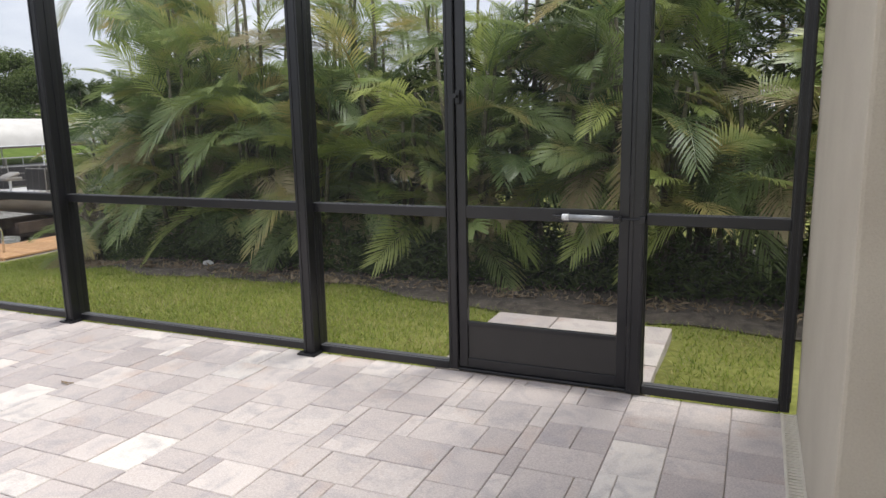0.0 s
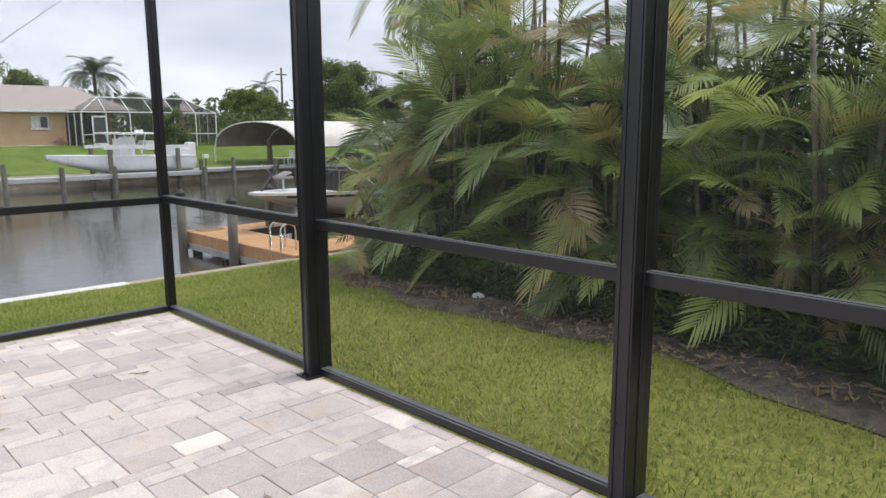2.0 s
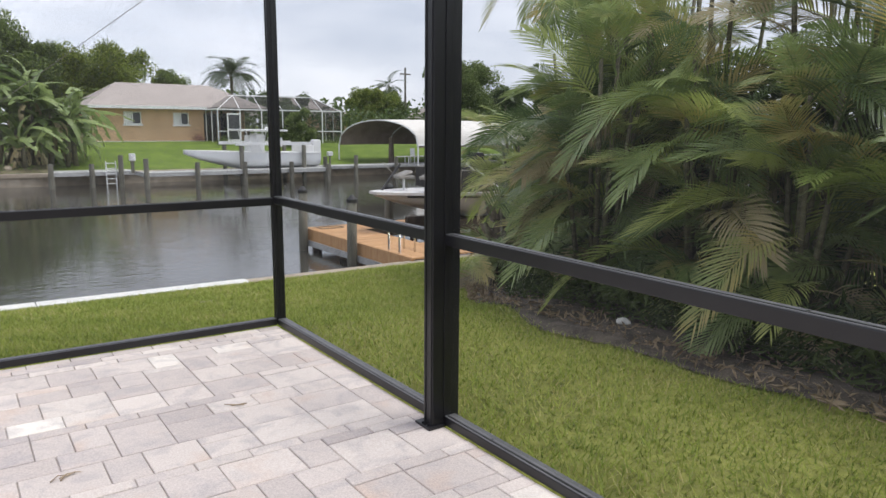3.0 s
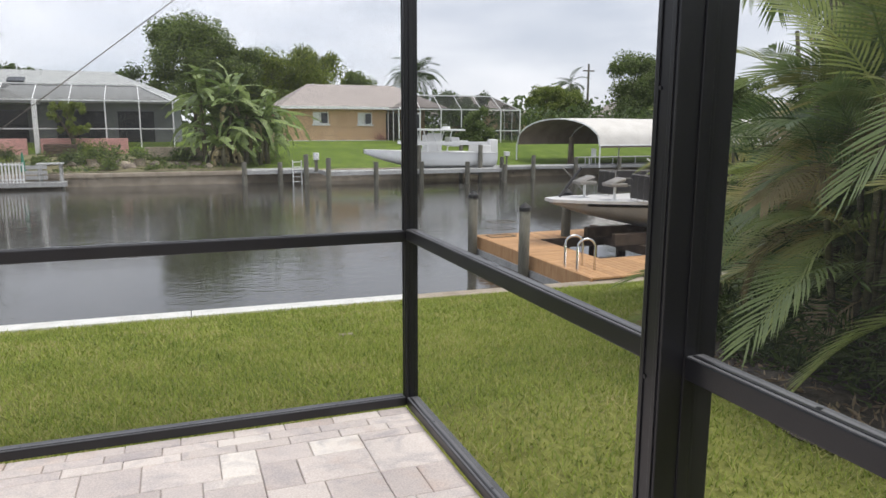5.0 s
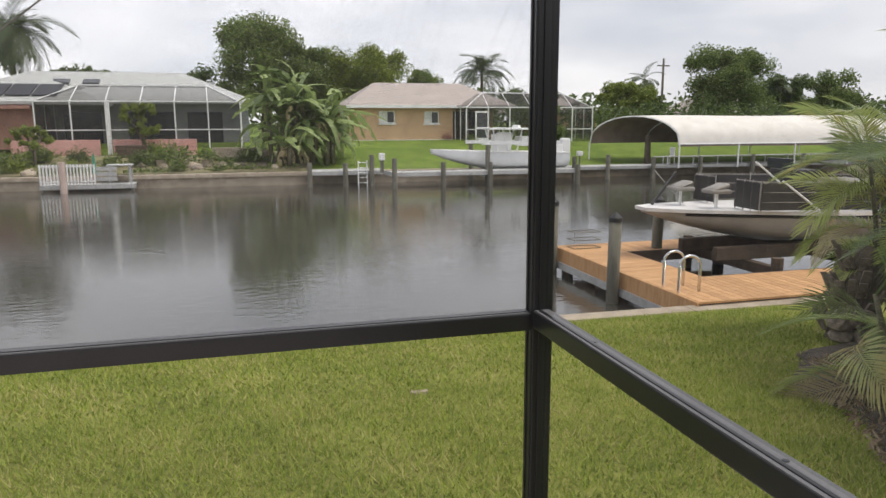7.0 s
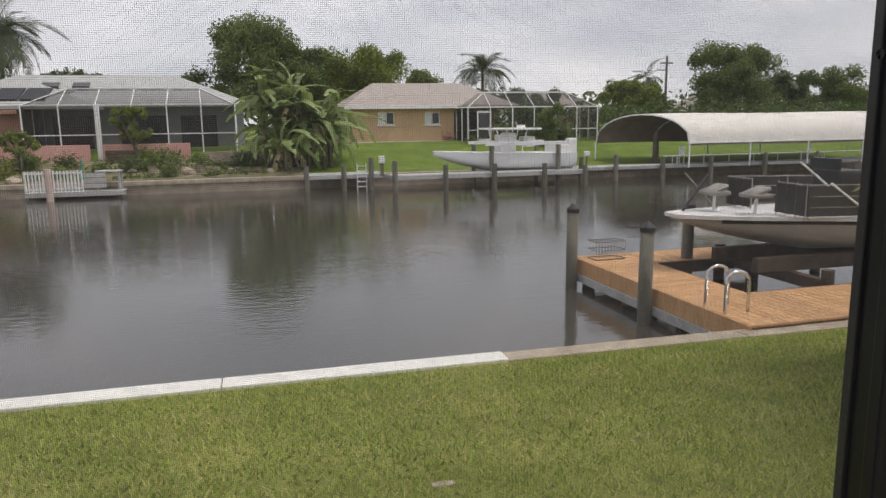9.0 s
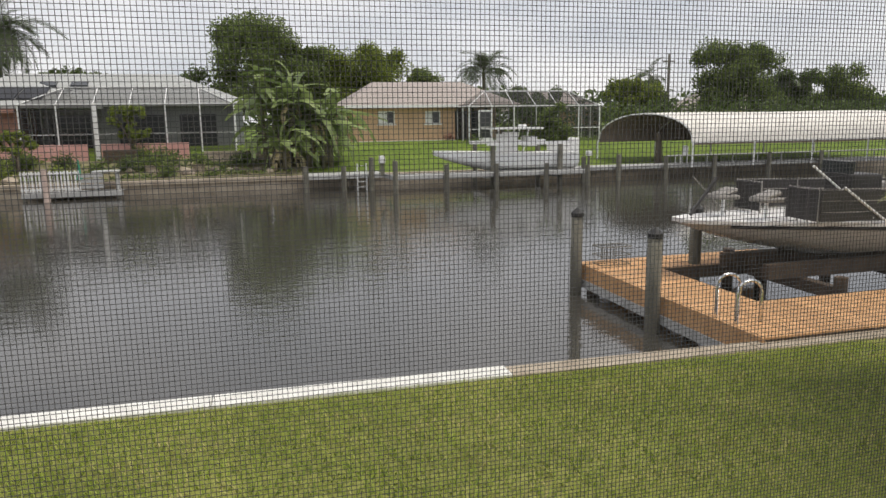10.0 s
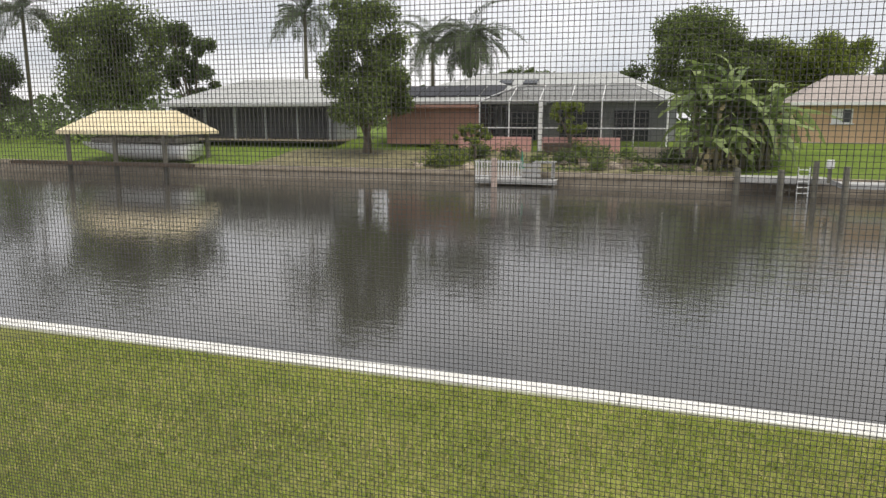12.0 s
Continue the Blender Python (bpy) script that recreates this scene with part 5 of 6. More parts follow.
def build_pink_house():
    h = thing("pink_house", "single-storey reddish house with a pale grey tiled roof and solar panels", "house")
    y = 48.6
    # grey instead of the house's red: the cage's shade as wall colour
    part("wall", a_box((-19, y, 0.0), (-0.5, y + 0.3, 2.8)), M_SHADE, h, "back wall with the cage's shade in its grey colour")
    part("side_wall", a_box((-0.8, y + 0.3, 0), (-0.5, y + 9, 2.8)), M_RED, h)
    part("side_wall", a_box((-19, y + 0.3, 0), (-18.7, y + 9, 2.8)), M_RED, h)
    part("side_wall", a_box((-19.0, 44.8, 0), (-12.6, 45.1, 2.7)), M_RED, h, "reddish projecting wing")
    part("side_wall", a_box((-12.9, 45.1, 0), (-12.6, y, 2.7)), M_RED, h)
    part("roof", hip_roof(-19, -0.5, y, y + 9, 2.9, 5.0, 0.6, 5.0), M_GREYROOF, h, "pale grey tiled hip roof")
    part("roof", hip_roof(-19, -9.2, 44.8, y + 4, 2.75, 4.2, 0.4, 3.6), M_GREYROOF, h, "lower pale grey roof")
    slope = math.atan2(1.4, 4.3)
    for i in range(5):
        x = -17.7 + i * 1.42
        bm = bmesh.new()
        box(bm, (-0.66, -1.2, 0.05), (0.66, 1.2, 0.10), 0.01)
        sp = part("solar_panel", bm, M_SOLAR, h, "black solar panel")
        sp.matrix_basis = Matrix.Translation((x, 46.35, 3.42)) @ Matrix.Rotation(slope, 4, "X")
    for x in (-12.2, -10.4):
        sk = part("skylight", a_box((-0.5, -0.35, 0), (0.5, 0.35, 0.12), 0.02), M_GLASS, h, "dark skylight")
        sk.matrix_basis = Matrix.Translation((x, 50.6, 4.15)) @ Matrix.Rotation(0.4, 4, "X")
    for a, b in ((-11.8, -9.6), (-8.0, -5.2), (-4.4, -2.2)):
        part("sliding_door", a_box((a, y - 0.08, 0.1), (b, y - 0.004, 2.2)), M_GLASS, h, "dark glass sliding door")
    part("awning", a_box((-19.2, 44.2, 2.3), (-12.6, 44.8, 2.5), 0.03), M_RED, h, "red awning board")
    w = thing("pink_wall", "low pink stucco garden wall in front of the pool cage", "garden wall")
    for a, b in ((-13.5, -8.9), (-8.2, -3.6)):
        part("wall_panel", a_box((a, 43.2, -0.6), (b, 43.45, 0.55), 0.02), M_PINK, w)
    c = thing("pool_cage", "white-framed screened pool cage in front of the reddish house", "pool cage")
    screen_cage(c, -12.3, -1.0, 43.8, 48.4, 0.0, 2.75, 3.75, 1.9, 1.1, 2.0)
    part("column", a_box((-8.55, 43.5, -0.5), (-8.3, 43.7, 2.8), 0.02), M_WHITE, c, "white downpipe column")
    f = thing("pot_fence", "wooden planter box on the terrace", "planter", pose(-6.9, 41.0, -0.5))
    for k in range(4):
        part("board", a_box((-0.8, -0.3, 0.2 * k), (0.8, 0.3, 0.2 * k + 0.18), 0.01), M_DOCKDARK, f)
    for px, pz, r in ((-5.1, -0.55, 0.3), (-2.8, -0.5, 0.35), (-4.0, -0.6, 0.26)):
        t = thing("flower_pot", "pale pot with a leafy plant on the far bank", "flower pot", pose(px, 38.0, far_z(38, px)))
        part("pot", a_tube([(0, 0, 0), (0, 0, 0.35), (0, 0, 0.4)], r * 0.7, 12, r), M_OLDCON, t)
        v, fc = leaf_cloud(random.Random(int(px * 10) + 90), 130, 0.25, lambda q: (q.gauss(0, 0.25), q.gauss(0, 0.25), 0.6 + q.gauss(0, 0.22)))
        raw_mesh("leaves", v, fc, M_LEAF, t)


build_pink_house()


def build_fence_deck():
    d = thing("fishing_deck", "small weathered deck with a white railing over the water", "deck", pose(-9.95, 34.2, -1.32))
    board_run(d, 0, 4.1, 0, 1.4, "y", 0.0, 0.2, M_GREYWOOD)
    part("fascia", a_box((0, -0.05, -0.2), (4.1, -0.003, 0.0)), M_GREYWOOD, d)
    for x in (1.1, 3.9, 0.1):
        part("support_pile", a_tube([(x, 0.1, -1.9), (x, 0.1, -0.04)], 0.09, 8), M_PILE, d)
    r = thing("deck_railing", "white picket railing round the small deck", "railing", pose(-9.95, 34.2, -1.32))
    for z in (0.12, 0.82):
        part("rail", a_box((0, 0.0, z), (2.35, 0.06, z + 0.07), 0.008), M_WHITE, r)
    for k in range(17):
        part("picket", a_box((0.02 + 0.142 * k, 0.01, 0.003), (0.09 + 0.142 * k, 0.05, 0.95), 0.006), M_WHITE, r)
    for k in range(3):
        part("plank", a_box((2.4, 0.0, 0.15 + 0.24 * k), (3.3, 0.04, 0.33 + 0.24 * k), 0.006), M_GREYWOOD, r, "grey weathered plank")
    p = thing("mooring_post", "pinkish weathered post in the water at the deck's edge", "piling", pose(-8.85, 33.7, 0))
    part("shaft", a_tube([(0, 0, -3.2), (0, 0, -0.25)], 0.16, 10, 0.14), M_CLAY, p)
    u = thing("folded_umbrella", "folded green parasol behind the white railing", "parasol", pose(-7.75, 35.0, -1.32))
    part("pole", a_tube([(0, 0, 0), (0, 0, 1.4)], 0.02, 6), M_WHITE_ALU, u)
    part("canopy", a_tube([(0, 0, 0.5), (0, 0, 0.8), (0, 0, 1.4)], 0.14, 8, 0.03), M_GREENPLASTIC, u)
    t = thing("deck_table", "weathered wooden table on the small deck", "table", pose(-6.6, 34.9, -1.32))
    part("tabletop", a_box((-0.55, -0.4, 0.82), (0.55, 0.4, 0.88), 0.01), M_GREYWOOD, t)
    for x in (-0.45, 0.45):
        for y in (-0.3, 0.3):
            part("leg", a_box((x - 0.04, y - 0.04, 0), (x + 0.04, y + 0.04, 0.82)), M_GREYWOOD, t)


build_fence_deck()


def build_left_bank():
    s = thing("boat_shelter", "tan-roofed boat shelter on posts over the far water", "boat shelter")
    part("roof", hip_roof(-35.8, -28.2, 34.2, 38.3, 0.88, 2.1, 0.3, 1.2), M_CANVAS_TAN, s, "tan fabric roof")
    for x in (-35.5, -32.0, -28.5):
        for y in (34.2, 38.2):
            part("post", a_tube([(x, y, -3.2), (x, y, 0.9)], 0.14, 8), M_PILE, s)
    part("deck", a_box((-39.5, 33.6, -1.1), (-26.5, 34.2, -0.9), 0.02), M_DOCKDARK, s)
    b = thing("covered_boat", "grey boat with a cover under the tan shelter", "boat", pose(-36.2, 36.2, 0.1))
    part("hull", loft(bmesh.new(), hull_sections(8.0, 2.4, 1.0, 0.1)), M_GELCOAT, b, "", True)
    part("cover", a_box((1.5, -1.1, 0.05), (7.8, 1.1, 0.45), 0.15), M_HULLGREY, b)
    h = thing("dark_house", "single-storey house with a pale grey roof and a deep shaded porch", "house")
    # porch walls take the same shade grey
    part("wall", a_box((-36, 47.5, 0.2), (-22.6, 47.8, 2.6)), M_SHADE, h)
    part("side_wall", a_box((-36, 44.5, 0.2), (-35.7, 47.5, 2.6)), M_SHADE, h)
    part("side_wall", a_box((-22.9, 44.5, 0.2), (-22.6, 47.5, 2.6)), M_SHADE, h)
    part("roof", hip_roof(-36, -22.6, 44.3, 54, 2.65, 4.6, 0.6, 4.0), M_GREYROOF, h, "pale grey hip roof")
    for k in range(6):
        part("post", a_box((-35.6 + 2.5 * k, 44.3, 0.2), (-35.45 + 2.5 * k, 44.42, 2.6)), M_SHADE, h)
    sc = raw_mesh("screen", [(-35.8, 44.36, 0.2), (-22.8, 44.36, 0.2), (-22.8, 44.36, 2.6), (-35.8, 44.36, 2.6)], [(0, 1, 2, 3)], M_FARSCREEN, h)
    part("porch_floor", a_box((-36, 44.2, 0.1), (-22.6, 47.5, 0.22)), M_OLDCON, h)
    # roofs further back between the trees
    for x, y, z, w in ((27.5, 70, 3.2, 9), (52, 74, 3.4, 12)):
        q = thing("far_house", "distant house with a reddish-brown roof behind trees", "house")
        part("wall", a_box((x, y, 0.2), (x + w, y + 0.3, 2.6)), M_TANWALL, q)
        part("roof", hip_roof(x, x + w, y, y + 8, 2.6, z + 1.4, 0.5, 3.0), M_TANROOF, q)


build_left_bank()


# ---- trees of the far bank ----
def broad_tree(x, y, z, height, rx, ry, leaves, seed, material, label, crown_low=0.32, size=0.45, lumps=16, name="tree", thin=1.0):
    rng = random.Random(seed)
    t = thing(name, label, "tree", pose(x, y, z))
    fork = height * crown_low
    part("trunk", a_tube([(0, 0, -0.2), (0.05, 0, fork * 0.6), (0, 0.05, fork * 1.2)], 0.05 * height ** 0.8, 9, 0.03 * height ** 0.8), M_BARK, t, smooth=True)
    centres = []
    for i in range(int(lumps * 1.7)):
        a = rng.uniform(0, 2 * math.pi)
        u = rng.random() ** 0.6
        zc = fork + (height - fork) * rng.uniform(0.12, 0.86)
        k = math.sqrt(max(0.05, 1 - ((zc - fork) / (height - fork) - 0.42) ** 2 * 2.4))
        centres.append((Vector((math.cos(a) * rx * u * k * 0.78, math.sin(a) * ry * u * k * 0.78, zc)), thin * rng.uniform(0.18, 0.36) * min(rx, height * 0.5)))
        if i < 7:
            c = centres[-1][0]
            part("limb", a_tube([(0, 0, fork * 0.8), c * 0.5 + Vector((0, 0, fork * 0.45)), c], 0.03 * height ** 0.7, 6, 0.02), M_BARK, t)

    def spot(r):
        c, rad = r.choice(centres)
        d = Vector((r.gauss(0, 1), r.gauss(0, 1), r.gauss(0, 0.8))).normalized()
        return c + d * rad * r.uniform(0.25, 1.1)
    v, f = leaf_cloud(rng, int(leaves * 6.0), size * 0.62, spot, 0.6)
    raw_mesh("crown", v, f, material, t)
    return t


broad_tree(0.8, 60, 0.2, 9.8, 4.6, 4, 5200, 21, M_LEAF, "tall dark green broadleaf tree behind the banana plants", 0.25, 0.42, 22)
broad_tree(4.6, 61, 0.2, 8.0, 2.6, 3, 2200, 22, M_LEAF, "dark green broadleaf tree", 0.25, 0.42)
broad_tree(10.2, 64, 0.2, 8.3, 4.6, 4, 3600, 23, M_LEAF_LIGHT, "yellow-green broadleaf tree behind the tan house", 0.25, 0.42, 20)
broad_tree(7.2, 63, 0.2, 8.0, 3.2, 3, 2000, 40, M_LEAF_LIGHT, "yellow-green broadleaf tree beside the dark one", 0.25, 0.4, 14)
broad_tree(16.5, 66, 0.2, 6.6, 2.2, 3, 1200, 24, M_LEAF, "small dark tree behind the tan house", 0.3, 0.4)
broad_tree(45.6, 60, 0.0, 9.0, 5.4, 5, 6000, 25, M_LEAF, "large round-crowned dark green tree", 0.2, 0.45, 26)
broad_tree(39.0, 66, 0.0, 5.6, 3.6, 3, 1800, 26, M_LEAF, "low dark tree beyond the boat shelter", 0.2, 0.45)
broad_tree(33.0, 58, 0.0, 5.2, 4.0, 3, 2400, 27, M_LEAF_LIGHT, "bushy green tree beyond the boat shelter", 0.15, 0.45)
broad_tree(28.0, 68, 0.0, 5.8, 3.0, 3, 1600, 28, M_LEAF_DARK, "dark tree behind the pool cage", 0.2, 0.45)
broad_tree(55.0, 64, 0.0, 6.4, 4.5, 4, 2600, 29, M_LEAF_DARK, "dark green tree in the distance", 0.2, 0.5)
broad_tree(64.0, 66, 0.0, 7.0, 5.0, 4, 2600, 30, M_LEAF, "green tree in the distance", 0.2, 0.5)
broad_tree(-18.6, 40.5, -0.5, 10.2, 3.3, 2.8, 6500, 31, M_LEAF, "tall leafy tree on the far bank", 0.12, 0.34, 26)
broad_tree(-53.0, 58, 0.0, 13.0, 7.5, 5, 5200, 32, M_LEAF, "big dark green tree beyond the boat shelter", 0.15, 0.55, 24)
broad_tree(-42.6, 56, 0.0, 11.5, 2.4, 3, 2400, 33, M_LEAF_DARK, "dark conical tree beyond the boat shelter", 0.1, 0.5)
broad_tree(-66.0, 56, 0.0, 8.0, 6.0, 4, 2600, 34, M_LEAF_DARK, "dark green tree in the distance", 0.1, 0.5)
broad_tree(-6.5, 42.6, -0.3, 3.3, 1.4, 1.0, 620, 35, M_LEAF_LIGHT, "slender light green tree before the pool cage", 0.3, 0.26, 18, thin=0.55)
broad_tree(-11.2, 38.6, -0.9, 2.3, 1.5, 1.0, 420, 36, M_LEAF_LIGHT, "small bare-stemmed tree with sparse light leaves", 0.5, 0.26, 16, thin=0.55)
broad_tree(-14.0, 62, 0.2, 6.0, 5, 3, 1800, 37, M_LEAF_DARK, "dark trees behind the reddish house", 0.2, 0.5)
broad_tree(-5.0, 64, 0.2, 6.2, 5, 3, 1800, 38, M_LEAF_DARK, "dark trees behind the reddish house", 0.2, 0.5)
broad_tree(18.5, 42.5, -0.2, 2.9, 1.6, 1.2, 900, 39, M_LEAF, "feathery green bush before the pool cage", 0.1, 0.3, 10)


def shrub_bank():
    rng = random.Random(77)

    clumps = [(rng.uniform(-13, 1.0), rng.uniform(36.2, 42.3), rng.uniform(0.25, 0.7)) for _ in range(34)]

    def low(r):
        cx, cy, cr = r.choice(clumps)
        x, y = r.gauss(cx, cr), max(35.8, r.gauss(cy, cr * 0.6))
        return (x, y, far_z(y, x) + abs(r.gauss(0, 0.22 * cr + 0.04)))
    v, f = leaf_cloud(rng, 2600, 0.24, low, 0.5)
    tagged(raw_mesh("shrubs", v, f, M_LEAF), "low untidy shrubs along the far bank", "shrubs", kind="stuff")

    def back(r):
        x = r.uniform(14, 70)
        return (x, 52 + r.gauss(0, 2), r.uniform(0.0, 2.8) + 0.3 * math.sin(x))
    v, f = leaf_cloud(rng, 6500, 0.5, back, 0.5)
    tagged(raw_mesh("far_hedge", v, f, M_LEAF_DARK), "dark hedge in the distance across the lawn", "hedge", kind="stuff")

    def left(r):
        x = r.uniform(-90, -36)
        return (x, 46 + r.gauss(0, 2), r.uniform(-0.5, 2.6) + 0.3 * math.sin(x))
    v, f = leaf_cloud(rng, 5000, 0.5, left, 0.5)
    tagged(raw_mesh("far_hedge", v, f, M_LEAF_DARK), "dark bushes in the distance beside the shelter", "hedge", kind="stuff")

    def woods(r):
        x = r.uniform(-260, 260)
        return (x, 130 + r.gauss(0, 6), r.uniform(0.0, 5.5) + 2.0 * abs(math.sin(x * 0.11)))
    v, f = leaf_cloud(rng, 9000, 1.6, woods, 0.6)
    tagged(raw_mesh("far_woods", v, f, M_LEAF_DARK), "line of distant dark green trees", "woods", kind="stuff")


shrub_bank()


def far_garden():
    """Unmown brown bed with stones, a low block wall and clumps of plants between the small deck and the banana plants."""
    verts, faces, n = [], [], 33
    ys = [35.72, 36.6, 37.6, 38.8, 40.2, 41.6, 43.0]
    for i in range(n):
        x = -24.0 + i * 0.83
        for k, y in enumerate(ys):
            verts.append((x, y, far_z(y, x) + 0.05 + (0.05 * math.sin(3.1 * x + 1.7 * y) if 0 < k < 6 else 0.0)))
    w = len(ys)
    for i in range(n - 1):
        for k in range(w - 1):
            faces.append((i * w + k, (i + 1) * w + k, (i + 1) * w + k + 1, i * w + k + 1))
    tagged(raw_mesh("garden_bed", verts, faces, M_GARDEN), "brown untidy planting bed on the far bank", "planting bed", kind="structure")
    rng = random.Random(91)
    wall = thing("block_wall", "low grey block wall stained with moss beside the banana plants", "garden wall", pose(-2.6, 39.6, far_z(39.6, -2.6) + 0.02))
    for row in range(3):
        for k in range(7):
            part("block", a_box((k * 0.42 + 0.2 * (row % 2), 0, row * 0.24), (k * 0.42 + 0.41 + 0.2 * (row % 2), 0.22, row * 0.24 + 0.232), 0.012), M_OLDCON, wall)
    for i in range(22):
        x, y = rng.uniform(-15, 0.8), rng.uniform(35.9, 38.4)
        bm = bmesh.new()
        bmesh.ops.create_icosphere(bm, subdivisions=2, radius=rng.uniform(0.14, 0.34))
        for v in bm.verts:
            v.co *= 1 + 0.4 * noise.noise(v.co * 4 + Vector((i, 3, 0)))
            v.co.z *= 0.7
        ob = tagged(mesh_object("garden_stone", bm, M_ROCK if i % 3 else M_OLDCON), "rough grey-brown stone lying in the far garden bed", "stone", "stones of the far garden")
        ob.location = (x, y, far_z(y, x) + 0.1)
    for i in range(20):
        x, y, r = rng.uniform(-14.5, 1.0), rng.uniform(36.3, 42.3), rng.uniform(0.3, 0.65)
        t = thing("garden_shrub", "leafy green shrub in the far garden bed", "shrub", pose(x, y, far_z(y, x)), "shrubs of the far garden")
        v, f = leaf_cloud(rng, 420, 0.2, lambda q: (q.gauss(0, r * 0.55), q.gauss(0, r * 0.5), 0.1 + abs(q.gauss(0, r * 0.6))), 0.4)
        raw_mesh("leaves", v, f, (M_LEAF, M_LEAF_LIGHT, M_LEAF_DARK)[i % 3], t)
        part("stem", a_tube([(0, 0, -0.05), (0.02, 0, r * 0.8)], 0.03, 6, 0.015), M_BARK, t)


far_garden()


def feather_palm(x, y, z, height, fronds, size, seed, label, tilt=0.0, droop_pitch=(-25, 60)):
    rng = random.Random(seed)
    t = thing("palm_tree", label, "palm", pose(x, y, z))
    top = Vector((tilt, 0, height))
    part("trunk", a_tube([(0, 0, -0.2), (tilt * 0.4, 0, height * 0.5), top], 0.2, 9, 0.13), M_CANE, t, smooth=True)
    for i in range(fronds):
        add_frond(t, "dark" if y > 30 else "green", rng.randrange(6), top + Vector((0, 0, rng.uniform(-0.2, 0.2))), 360 * i / fronds + rng.uniform(-10, 10),
                  rng.uniform(*droop_pitch), rng.uniform(-20, 20), size * rng.uniform(0.85, 1.15))
    return t


feather_palm(19.9, 60, 0.2, 5.5, 34, 1.75, 51, "feathery palm with a full crown behind the tan house")
feather_palm(-16.9, 58, 0.2, 8.2, 46, 2.5, 52, "tall royal palm behind the reddish house", 0.0, (-55, 45))
feather_palm(-20.9, 60, 0.2, 8.0, 26, 2.3, 53, "tall palm behind the leafy tree")
feather_palm(-33.2, 60, 0.2, 10.8, 26, 2.5, 54, "tall palm beyond the dark house")
feather_palm(-64.0, 58, 0.2, 12.0, 26, 2.6, 55, "tall palm in the distance")
feather_palm(37.5, 62, 0.0, 5.6, 14, 1.4, 56, "slim palm beside the power pole")
feather_palm(53.5, 62, 0.0, 5.2, 16, 1.5, 57, "palm in the distance beyond the round tree")
feather_palm(5.6, 2.6, lawn_z(4, 2.6), 4.6, 18, 1.25, 58, "tall feather palm rising out of the hedge", 0.2, (-45, 40))


def banana_clump():
    t = thing("banana_plants", "dense clump of banana plants with long arching green leaves", "banana plants", pose(2.4, 38.6, far_z(38.6)))
    rng = random.Random(61)
    meshes = []
    for k in range(4):
        verts, faces = [], []
        n, ln, w = 10, 2.6 + 0.3 * k, 0.26
        for i in range(n + 1):
            u = i / n
            c = Vector((ln * (u - 0.22 * u * u), 0, ln * (0.75 * u - (0.75 + 0.15 * k) * u * u)))
            ww = w * math.sin(math.pi * min(0.98, 0.08 + 0.9 * u)) ** 0.6
            verts += [tuple(c + Vector((0, ww, -0.3 * ww))), tuple(c), tuple(c + Vector((0, -ww, -0.3 * ww)))]
        for i in range(n):
            if i % 3 != 2:
                faces += [(3 * i, 3 * i + 1, 3 * i + 4, 3 * i + 3)]
            faces += [(3 * i + 1, 3 * i + 2, 3 * i + 5, 3 * i + 4)]
        me = bpy.data.meshes.new("leaf")
        me.from_pydata(verts, [], faces)
        me.materials.append(M_BANANA)
        meshes.append(me)
    dry = []
    for me in meshes[:2]:
        dm = me.copy()
        dm.materials[0] = M_FROND_DRY
        dry.append(dm)
    for s in range(17):
        a, r = rng.uniform(0, 6.28), rng.uniform(0, 2.1)
        base = Vector((math.cos(a) * r * 1.15, math.sin(a) * r * 0.7, -0.1))
        top = base + Vector((rng.uniform(-0.4, 0.4), rng.uniform(-0.3, 0.3), rng.uniform(1.2, 4.0)))
        part("stem", a_tube([base, (base + top) / 2, top], 0.14, 8, 0.08), M_CANE, t, smooth=True)
        for q in range(15):
            ob = new("leaf", meshes[rng.randrange(4)])
            ob.parent = t
            ob.matrix_basis = Matrix.Translation(base.lerp(top, rng.uniform(0.55, 1.0))) @ pose(0, 0, 0, rng.uniform(-40, 40), -rng.uniform(-25, 75), rng.uniform(0, 360)) @ Matrix.Scale(rng.uniform(0.7, 1.05), 4)
        for q in range(3):
            ob = new("leaf", dry[rng.randrange(2)])
            ob.parent = t
            ob["label"] = "hanging dry banana leaf"
            ob.matrix_basis = Matrix.Translation(top - Vector((0, 0, 0.4))) @ pose(0, 0, 0, 0, rng.uniform(40, 70), rng.uniform(0, 360)) @ Matrix.Scale(0.7, 4)


banana_clump()


def build_poles():
    p = thing("power_pole", "wooden power pole with a crossarm in the distance", "power pole", pose(42.0, 66, 0))
    part("pole", a_tube([(0, 0, 0), (0, 0, 8.0)], 0.16, 8, 0.11), M_GREYPOLE, p)
    part("crossarm", a_box((-0.7, -0.06, 7.2), (0.7, 0.06, 7.34)), M_GREYPOLE, p)


build_poles()


